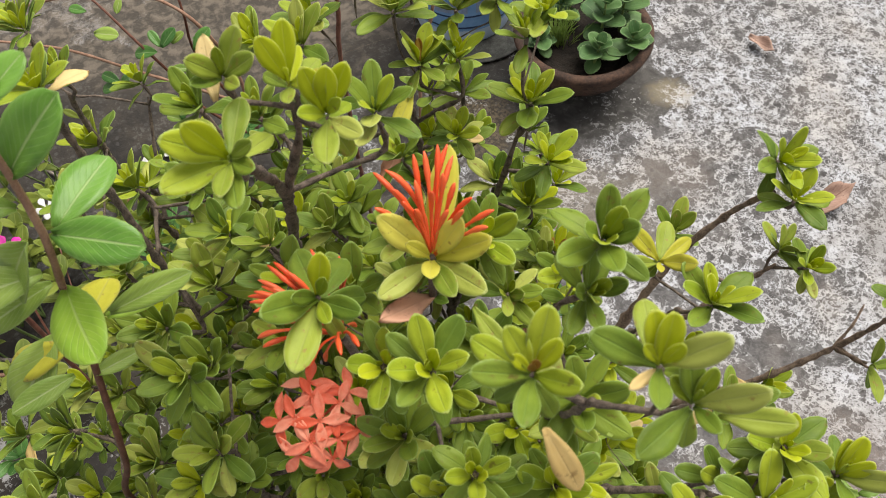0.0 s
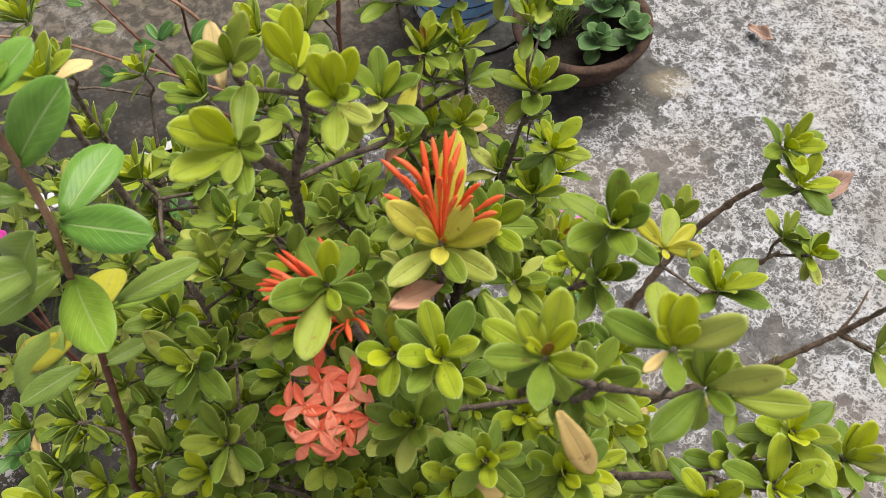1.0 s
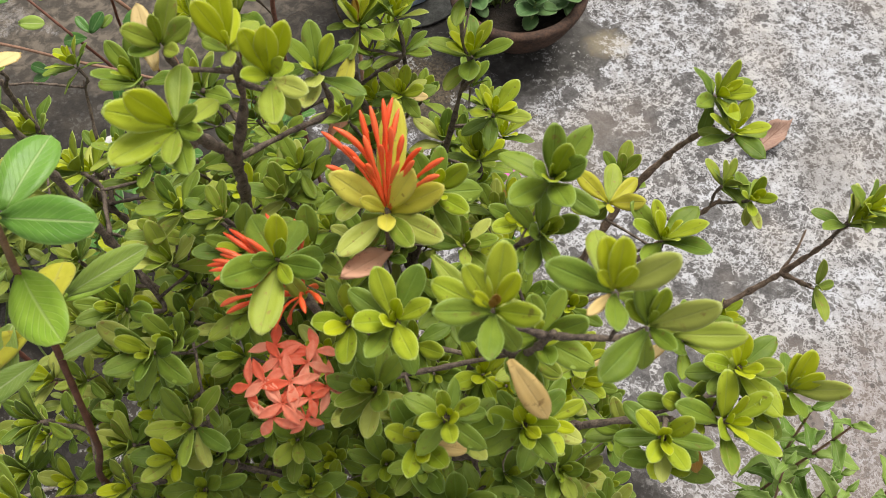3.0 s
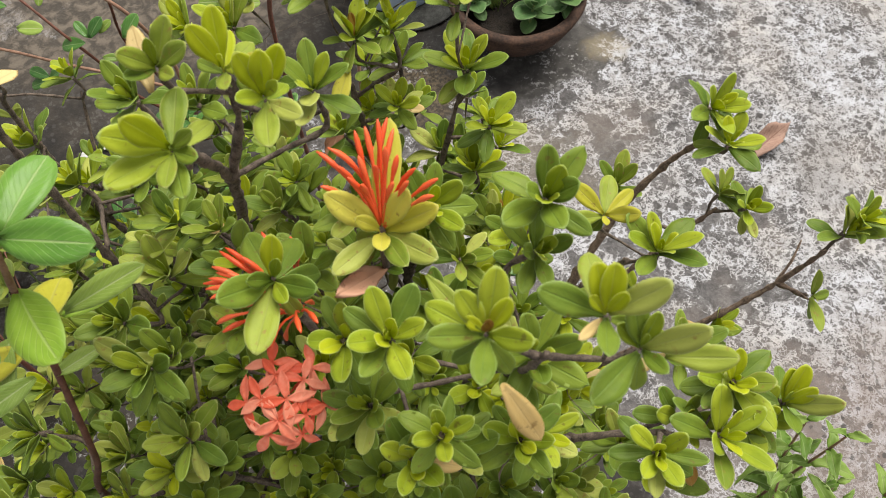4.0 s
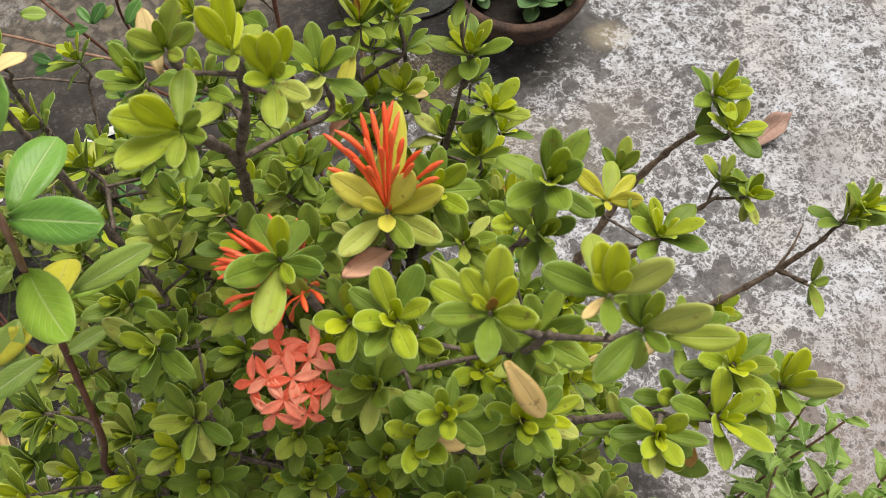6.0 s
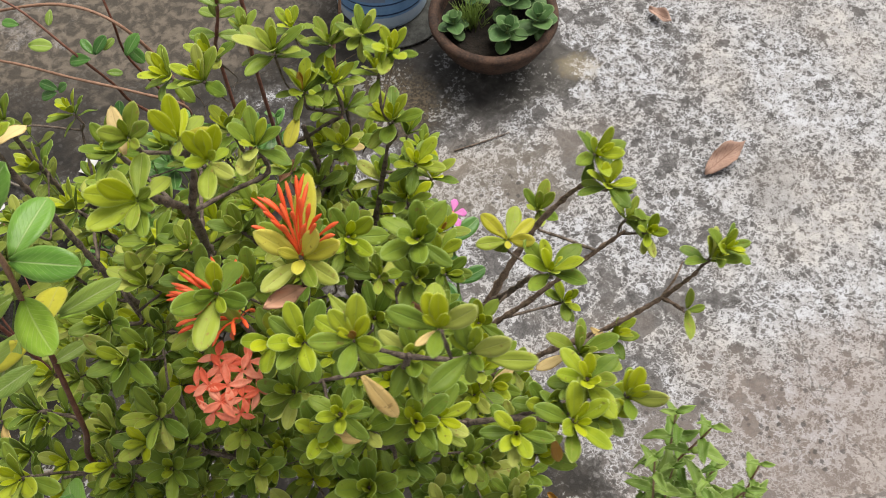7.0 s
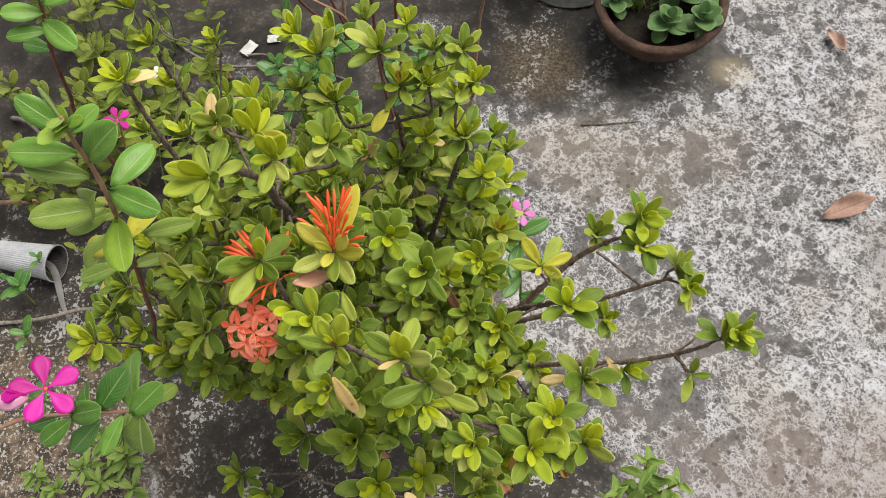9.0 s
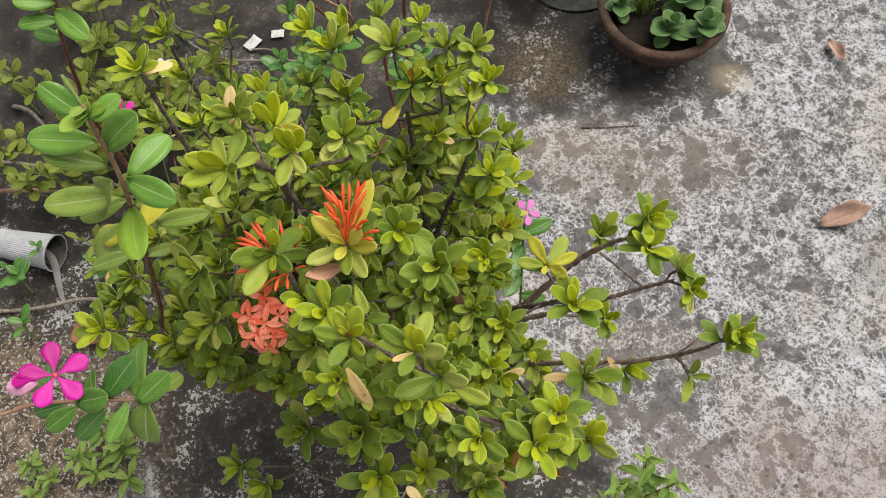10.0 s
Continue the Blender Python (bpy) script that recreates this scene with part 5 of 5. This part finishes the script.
# ---- clay bowl with kalanchoe ----
bowl = thing("clay_bowl", (0.279, 1.262, 0.0), "weathered brown terracotta bowl pot on the concrete", "plant pot")
V, F = spin_poly([(0.002, 0.0), (0.046, 0.0), (0.054, 0.006), (0.082, 0.036), (0.104, 0.072), (0.118, 0.108), (0.1245, 0.130), (0.1235, 0.140), (0.117, 0.1440), (0.109, 0.1425), (0.1055, 0.136), (0.1045, 0.126), (0.101, 0.108), (0.09, 0.085), (0.002, 0.08)], 64)
V = [(x * (1 + 0.012 * noise.noise((x * 18, y * 18, z * 30))), y * (1 + 0.012 * noise.noise((x * 18, y * 18, z * 30))), z + 0.0015 * noise.noise((x * 30, y * 30, 3))) for x, y, z in V]
child("bowl", mesh_of("bowl", V, F, [CLAY]), bowl, Matrix.Translation((0.279, 1.262, 0)) @ Matrix.Diagonal((1.06, 1.06, 0.84, 1)))
V, F = spin_poly([(0.001, 0.112)] + [(0.012 * k, 0.112 + 0.003 * math.sin(3 * k)) for k in range(1, 9)] + [(0.1035, 0.109)], 40)
V = [(x, y, z + 0.006 * noise.noise((x * 40, y * 40, 1))) for x, y, z in V]
child("soil", mesh_of("soil", V, F, [SOIL]), bowl, Matrix.Translation((0.279, 1.262, 0)) @ Matrix.Diagonal((1.06, 1.06, 0.84, 1)), "dark damp potting soil")


def kalanchoe(x, y, tall, size, seed):
    r = random.Random(seed)
    plant = thing("kalanchoe", (x, y, 0.090), "grey-green kalanchoe with scalloped fleshy leaves in the clay bowl", "succulent", "kalanchoes in the bowl")
    top = Vector((x + r.gauss(0, 0.008), y + r.gauss(0, 0.008), 0.094 + tall))
    tube("stem", [(x, y, 0.088), ((x + top.x) / 2, (y + top.y) / 2, 0.092 + tall / 2), top], [0.0035, 0.003, 0.002], GREEN_STEM, plant)
    for k in range(5):
        for h in (0, 1):
            az = k * 1.57 + h * math.pi + r.gauss(0, 0.2) + seed
            z = top.z - (0.85 - 0.0 * k) * tall * (k / 5)
            rise = 62 - 16 * k + r.uniform(-8, 8)
            L = 0.86 * size * (0.6, 0.85, 1.0, 1.0, 0.9)[k] * r.uniform(0.85, 1.12)
            m = Matrix.Translation((top.x, top.y, z)) @ Matrix.Rotation(az, 4, "Z") @ Matrix.Rotation(-radians(rise), 4, "Y") @ Matrix.Scale(L, 4)
            child("leaf", blade_mesh("round", LEAF["succulent"]), plant, m)


kalanchoe(0.292, 1.185, 0.050, 0.050, 1)
kalanchoe(0.345, 1.222, 0.055, 0.054, 2)
kalanchoe(0.350, 1.285, 0.070, 0.054, 3)
kalanchoe(0.312, 1.262, 0.085, 0.058, 4)
kalanchoe(0.206, 1.240, 0.040, 0.042, 5)
kalanchoe(0.236, 1.325, 0.065, 0.052, 6)
# a wiry grey-green cactus-like tuft between them
tuft = thing("wiry_succulent", (0.234, 1.255, 0.090), "dark wiry spiny tuft in the clay bowl", "succulent")
V, F = [], []
tr = random.Random(9)
for k in range(130):
    a = tr.uniform(0, 6.28)
    d = Vector((math.cos(a) * tr.uniform(0, 0.7), math.sin(a) * tr.uniform(0, 0.7), 1)).normalized()
    b = Vector((0.234 + tr.gauss(0, 0.008), 1.255 + tr.gauss(0, 0.008), 0.092))
    L = tr.uniform(0.035, 0.085)
    v, f = tube_geometry([b, b + d * L * 0.6, b + d * L + Vector((0, 0, -0.004))], [0.0008, 0.0007, 0.0003], 4, 0.0, 0.02)
    F += [tuple(i + len(V) for i in q) for q in f]
    V += v
child("needles", mesh_of("needles", V, F, [LEAF["green"]]), tuft)

# ---- blue tub ----
tub = thing("blue_tub", (0.045, 1.435, 0.0), "round blue and white plastic tub with navy stripes on the concrete", "tub")


def hoop(name, profile, mat, label=""):
    V, F = spin_poly(profile, 56)
    child(name, mesh_of(name, V, F, [mat]), tub, Matrix.Translation((0.045, 1.435, 0.004)), label)


hoop("base", [(0.002, 0.004), (0.094, 0.0), (0.100, 0.003), (0.1025, 0.012), (0.1045, 0.040)], PALE_BLUE, "pale blue-white foot of the tub")
hoop("body", [(0.1045, 0.040), (0.108, 0.075), (0.1135, 0.15), (0.120, 0.24), (0.126, 0.30), (0.130, 0.303), (0.130, 0.310), (0.123, 0.310), (0.117, 0.24), (0.105, 0.05), (0.002, 0.02)], BLUE, "blue plastic wall of the tub")
hoop("stripe", [(0.1052, 0.047), (0.1058, 0.0475), (0.1062, 0.0515), (0.1058, 0.052)], NAVY, "thin navy stripe")
hoop("stripe", [(0.1085, 0.079), (0.1091, 0.0795), (0.1095, 0.083), (0.1090, 0.0835)], NAVY, "thin navy stripe")
# two faded printed panels
for a0, a1 in ((-2.05, -1.45), (-1.30, -0.95)):
    V, F = [], []
    for z, rr in ((0.092, 0.1107), (0.122, 0.1129)):
        for k in range(9):
            a = a0 + (a1 - a0) * k / 8
            V.append((rr * math.cos(a), rr * math.sin(a), z))
    for k in range(8):
        F.append((k, k + 1, k + 10, k + 9))
    child("printed_panel", mesh_of("printed_panel", V, F, [LABEL_GREY]), tub, Matrix.Translation((0.045, 1.435, 0.004)), "faded printed panel")

# an old saucer beneath the tub
V, F = spin_poly([(0.001, 0.0), (0.112, 0.0), (0.118, 0.002), (0.1195, 0.006), (0.117, 0.0068), (0.112, 0.0045), (0.001, 0.004)], 56)
saucer = put("saucer", mesh_of("saucer", V, F, [SAUCER]), None, pose(0.072, 1.402, 0))
tagged(saucer, "dull grey-green flat saucer beneath the blue tub", "saucer")

# ---- litter on the ground ----
def dry_leaf(base, tip, shape, look_, label, roll=0.0, lift=0.006):
    b, t = Vector((*base, lift)), Vector((*tip, lift))
    ob = put("dry_leaf", blade_mesh(shape, LEAF[look_]).copy(), None, blade_pose(b, t, roll=roll))
    return tagged(ob, label, "dry leaf", "fallen leaves")


dry_leaf((0.669, 0.927), (0.753, 0.990), "dry", "fallen", "pinkish brown dry leaf lying on the concrete", 0.1, 0.007)
dry_leaf((0.626, 1.356), (0.668, 1.308), "dry", "fallen", "curled pale brown dry leaf on the concrete", 0.2, 0.010)
# a large leaf, crumpled into folds
V, F, U = [], [], []
nx, ny = 18, 12
for side in (0, 1):
    for j in range(ny):
        for i in range(nx):
            u, v = i / (nx - 1), j / (ny - 1)
            w = 0.026 * math.sin(math.pi * (0.06 + 0.88 * u)) ** 0.6 * (1 + 0.25 * noise.noise((u * 5, v * 3, 4)))
            x = 0.080 * u + 0.016 * noise.noise((u * 4, v * 4, 1))
            y = (2 * v - 1) * w + 0.008 * noise.noise((u * 6, v * 5, 2))
            z = 0.004 + 0.055 * abs(noise.noise((u * 3.5, v * 2.8, 7))) + 0.016 * noise.noise((u * 9, v * 7, 3)) + 0.012 * abs(2 * v - 1)
            V.append((x, y, max(0.001, z) + 0.0007 * side))
            U.append((v, u))
q = nx * ny
for j in range(ny - 1):
    for i in range(nx - 1):
        a = j * nx + i
        F.append((a + q, a + 1 + q, a + nx + 1 + q, a + nx + q))
        F.append((a + nx, a + nx + 1, a + 1, a))
crumpled = put("dry_leaf", mesh_of("crumpled_leaf", V, F, [LEAF["brown"]], U), None, pose(0.158, 0.285, 0, 0, 0, 4))
tagged(crumpled, "large crumpled brown leaf on damp ground under the shrub", "dry leaf", "fallen leaves")
dry_leaf((0.308, 0.338), (0.325, 0.330), "curled", "amber", "small orange dry leaf under the shrub", 0.3, 0.008)
dry_leaf((-0.455, 0.135), (-0.425, 0.160), "dry", "tan", "small pale dry leaf by the weeds", 0.3, 0.008)
dry_leaf((-0.62, 0.33), (-0.54, 0.315), "curled", "brown", "curled brown leaf on dark damp ground", 0.2, 0.01)
dry_leaf((-0.60, 0.95), (-0.55, 0.93), "dry", "brown", "brown dry leaf on dark damp ground", 0.2, 0.006)
dry_leaf((0.02, 0.275), (-0.01, 0.262), "curled", "brown", "small brown leaf under the shrub", 0.2, 0.008)


def loose_twig(points, radius, mat, label, seed):
    ob = thing("twig", points[0], label, "twig", "loose twigs")
    tube("wood", points, [radius] + [radius * 0.85] * (len(points) - 2) + [radius * 0.5], mat, ob, 7, 0.15, 0.012, seed)


loose_twig([(0.187, 1.012, 0.001), (0.24, 1.028, 0.0015), (0.300, 1.050, 0.001)], 0.0018, BARK, "thin black stick lying on the concrete", 21)
loose_twig([(-0.82, 1.05, 0.004), (-0.753, 1.012, 0.006), (-0.667, 0.969, 0.008), (-0.577, 0.958, 0.008), (-0.49, 0.981, 0.008), (-0.403, 1.001, 0.006), (-0.30, 0.99, 0.004)], 0.0032, GREY_BARK, "grey dry branch on the ground behind the shrub", 22)
loose_twig([(-0.55, 0.995, 0.004), (-0.50, 1.005, 0.010), (-0.44, 0.99, 0.012), (-0.38, 1.03, 0.004)], 0.0030, GREY_BARK, "grey dry branch on the ground", 23)
loose_twig([(-0.98, 0.50, 0.010), (-0.84, 0.53, 0.05), (-0.72, 0.56, 0.05), (-0.62, 0.60, 0.01)], 0.0055, PINK_STEM, "pinkish brown bare branch on the ground", 24)
loose_twig([(-0.98, 0.56, 0.015), (-0.86, 0.575, 0.075), (-0.70, 0.60, 0.05), (-0.55, 0.60, 0.01)], 0.0045, GREY_BARK, "pale grey bare branch", 25)
loose_twig([(-0.80, 0.295, 0.006), (-0.73, 0.318, 0.012), (-0.669, 0.339, 0.03), (-0.613, 0.37, 0.03), (-0.50, 0.41, 0.006)], 0.0045, GREY_BARK, "pale grey branch beside the cup", 26)
loose_twig([(-0.98, 0.72, 0.005), (-0.90, 0.70, 0.04), (-0.80, 0.64, 0.01)], 0.005, GREY_BARK, "thick grey piece of branch", 27)
loose_twig([(-0.12, 0.20, 0.004), (0.02, 0.21, 0.008), (0.14, 0.24, 0.004)], 0.0024, BARK, "thin dark stick under the shrub", 28)
loose_twig([(0.05, 0.13, 0.004), (0.07, 0.20, 0.008), (0.08, 0.27, 0.004)], 0.0022, GREY_BARK, "thin grey stick under the shrub", 29)
loose_twig([(0.0, 0.56, 0.004), (0.03, 0.66, 0.04), (0.02, 0.78, 0.03), (0.05, 0.86, 0.004)], 0.0036, GREY_BARK, "pale dry stick behind the shrub", 30)


def paper(x, y, size, turn, seed):
    r = random.Random(seed)
    V, F = [], []
    n = 6
    for z0 in (0.0, 0.0006):
        for j in range(n):
            for i in range(n):
                u, v = i / (n - 1) - 0.5, j / (n - 1) - 0.5
                V.append((u * size, v * size * 0.7, 0.004 + z0 + 0.005 * abs(noise.noise((u * 4 + seed, v * 4, 0.5)))))
    q = n * n
    for j in range(n - 1):
        for i in range(n - 1):
            a = j * n + i
            F.append((a + q, a + 1 + q, a + n + 1 + q, a + n + q))
            F.append((a + n, a + n + 1, a + 1, a))
    ob = put("paper_scrap", mesh_of("paper_scrap", V, F, [PAPER]), None, pose(x, y, 0, 0, 0, turn))
    tagged(ob, "crumpled scrap of white paper on the ground", "litter", "paper scraps")


paper(-0.548, 1.014, 0.036, 70, 1)
paper(-0.504, 1.052, 0.028, 20, 2)

# a ribbed plastic cup lying on its side
cup_at = Matrix.Translation((-0.828, 0.424, 0.037)) @ Matrix.Rotation(radians(6), 4, "Z") @ Matrix.Rotation(radians(90), 4, "Y") @ Matrix.Diagonal((0.86, 0.86, 0.98, 1))
cup = thing("plastic_cup", (-0.826, 0.438, 0.0), "dirty white ribbed plastic cup lying on its side", "cup")
V, F = [], []
n = 96
for rr, z in ((0.030, 0.0), (0.031, 0.002), (0.036, 0.07), (0.0405, 0.118), (0.043, 0.121), (0.043, 0.124), (0.040, 0.124), (0.0385, 0.118), (0.030, 0.006), (0.002, 0.004)):
    for k in range(n):
        a = 2 * math.pi * k / n
        w = rr * (1 + (0.018 if k % 2 else -0.008) * (0.001 < z < 0.119))
        V.append((w * math.cos(a), w * math.sin(a), z))
for i in range(9):
    for k in range(n):
        a, b = i * n + k, i * n + (k + 1) % n
        F.append((a, b, b + n, a + n))
F.append(tuple(range(n))[::-1])
# inner faces get a darker plastic: grime plus the cup's inner shade, as colour
child("cup", mesh_of("cup", V, F, [CUP, GRIME_SHADE], None, [1 if n * 6 <= i < n * 9 else 0 for i in range(len(F))], smooth=False), cup, cup_at)
V, F = [], []
for k in range(17):
    u = k / 16
    c = Vector((-0.722 + 0.034 * u + 0.040 * u * u, 0.432 - 0.074 * u + 0.012 * math.sin(5 * u), 0.046 * (1 - u) ** 1.6 + 0.005))
    half = 0.003 + 0.006 * math.sin(math.pi * min(1.0, 0.15 + u)) + 0.003 * u
    turn = 0.5 + 1.3 * math.sin(2.4 * u)
    side = Vector((0.72, 0.5, 0.5 * math.sin(turn))).normalized() * half
    for q in (c - side, c + Vector((0, 0, 0.0015)), c + side):
        V.append(tuple(q))
        V.append((q.x, q.y, q.z + 0.0007))
for k in range(16):
    a = 6 * k
    for i, j in ((0, 2), (2, 4)):
        F.append((a + i, a + j, a + j + 6, a + i + 6))
        F.append((a + i + 1, a + i + 7, a + j + 7, a + j + 1))
ribbon = put("plastic_strip", mesh_of("plastic_strip", V, F, [STRIP]))
tagged(ribbon, "torn grey plastic strip beside the cup", "litter")


# ---- weeds ----
def weed(foot, tops, size, label, seed, look_="weed", shape="toothed", nodes=6):
    r = random.Random(seed)
    plant = thing("weed", foot, label, "weed", "weeds")
    f = Vector(foot)
    for top in tops:
        t = Vector(top)
        mid = f.lerp(t, 0.55) + Vector((r.gauss(0, 0.02), r.gauss(0, 0.02), 0.0)) * min(1, (t - f).length * 3)
        pts = [f, mid, t]
        tube("stem", pts, [0.002, 0.0015, 0.0008], PINK_STEM if look_ == "weed" and t.z > 0.3 else GREEN_STEM, plant, 6, 0.1, 0.012, r.randint(0, 99))
        for k in range(nodes):
            s = 1 - 0.42 * (k / nodes) ** 1.1
            p = mid.lerp(t, (s - 0.55) / 0.45) if s > 0.55 else f.lerp(mid, s / 0.55)
            az = k * 1.57 + r.gauss(0, 0.25)
            for h in (0, 1):
                L = size * (0.55, 0.85, 1.0, 1.05, 1.0, 0.9)[min(k, 5)] * r.uniform(0.75, 1.15)
                m = Matrix.Translation(p) @ Matrix.Rotation(az + h * math.pi, 4, "Z") @ Matrix.Rotation(-radians(46 - 9 * k + r.uniform(-12, 12)), 4, "Y") @ Matrix.Rotation(r.gauss(0, 0.3), 4, "X") @ Matrix.Scale(L, 4)
                child("leaf", blade_mesh(shape, LEAF[look_]), plant, m)
    return plant


weed((0.39, 0.17, 0.0), [(0.352, 0.270, 0.690), (0.385, 0.262, 0.670), (0.335, 0.240, 0.665), (0.378, 0.222, 0.650), (0.412, 0.215, 0.640), (0.432, 0.238, 0.630), (0.355, 0.20, 0.63), (0.40, 0.18, 0.61), (0.365, 0.245, 0.60), (0.405, 0.245, 0.59), (0.445, 0.205, 0.60), (0.345, 0.21, 0.57), (0.425, 0.18, 0.56)], 0.027, "bushy light-green weed with curly toothed leaves", 1, nodes=8)
weed((-0.42, 0.125, 0.0), [(-0.455, 0.16, 0.07), (-0.40, 0.15, 0.085), (-0.43, 0.09, 0.07), (-0.37, 0.10, 0.06), (-0.48, 0.10, 0.06), (-0.44, 0.19, 0.05)], 0.036, "low pale-green weed growing on the concrete", 2, "weed", "slim", 7)
weed((-0.53, 0.05, 0.0), [(-0.56, 0.07, 0.05), (-0.50, 0.06, 0.06), (-0.52, 0.02, 0.05)], 0.026, "low pale-green weed growing on the concrete", 3, "weed", "slim", 6)
thin = weed((0.155, 0.115, 0.0), [(0.176, 0.176, 0.665), (0.186, 0.168, 0.64), (0.16, 0.155, 0.62)], 0.026, "thin weed with pale-green leaves and one cream leaf", 4, nodes=4)
child("leaf", blade_mesh("wide", LEAF["tan"]), thin, blade_pose((0.170, 0.174, 0.66), (0.150, 0.184, 0.668)), "cream withered leaf")
for k, (x, y) in enumerate(((-0.677, 0.277), (-0.73, 0.355), (-0.725, 0.415), (-0.58, 0.42), (-0.76, 0.24))):
    weed((x, y, 0.0), [(x + 0.02, y + 0.01, 0.10), (x - 0.025, y + 0.02, 0.07)][:1 + k % 2], (0.045, 0.05, 0.03, 0.045, 0.04)[k], "small periwinkle seedling with dark leaves", 10 + k, "vinca_dark", "vinca", 2)
hr = random.Random(12)
for k in range(30):
    x, y = hr.uniform(-1.05, -0.42), hr.uniform(0.52, 0.98)
    if x > -0.5 and y > 0.8:
        continue
    tops = [(x + hr.gauss(0, 0.045), y + hr.gauss(0, 0.045), hr.uniform(0.06, 0.20)) for _ in range(3)]
    weed((x, y, 0.0), tops, hr.uniform(0.036, 0.056), "low herb with small olive leaves on damp ground", 30 + k, "herb", hr.choice(("wide", "vinca", "flat")), 3)
for k, (x, y) in enumerate(((-0.36, 0.86), (-0.31, 0.92), (-0.24, 0.80), (-0.40, 0.74), (-0.15, 0.93), (-0.28, 0.70))):
    weed((x, y, 0.0), [(x + 0.03, y + 0.02, 0.22), (x - 0.03, y + 0.03, 0.18), (x, y - 0.03, 0.2)], 0.045, "small periwinkle seedling with dark leaves", 70 + k, "vinca_dark", "vinca", 4)
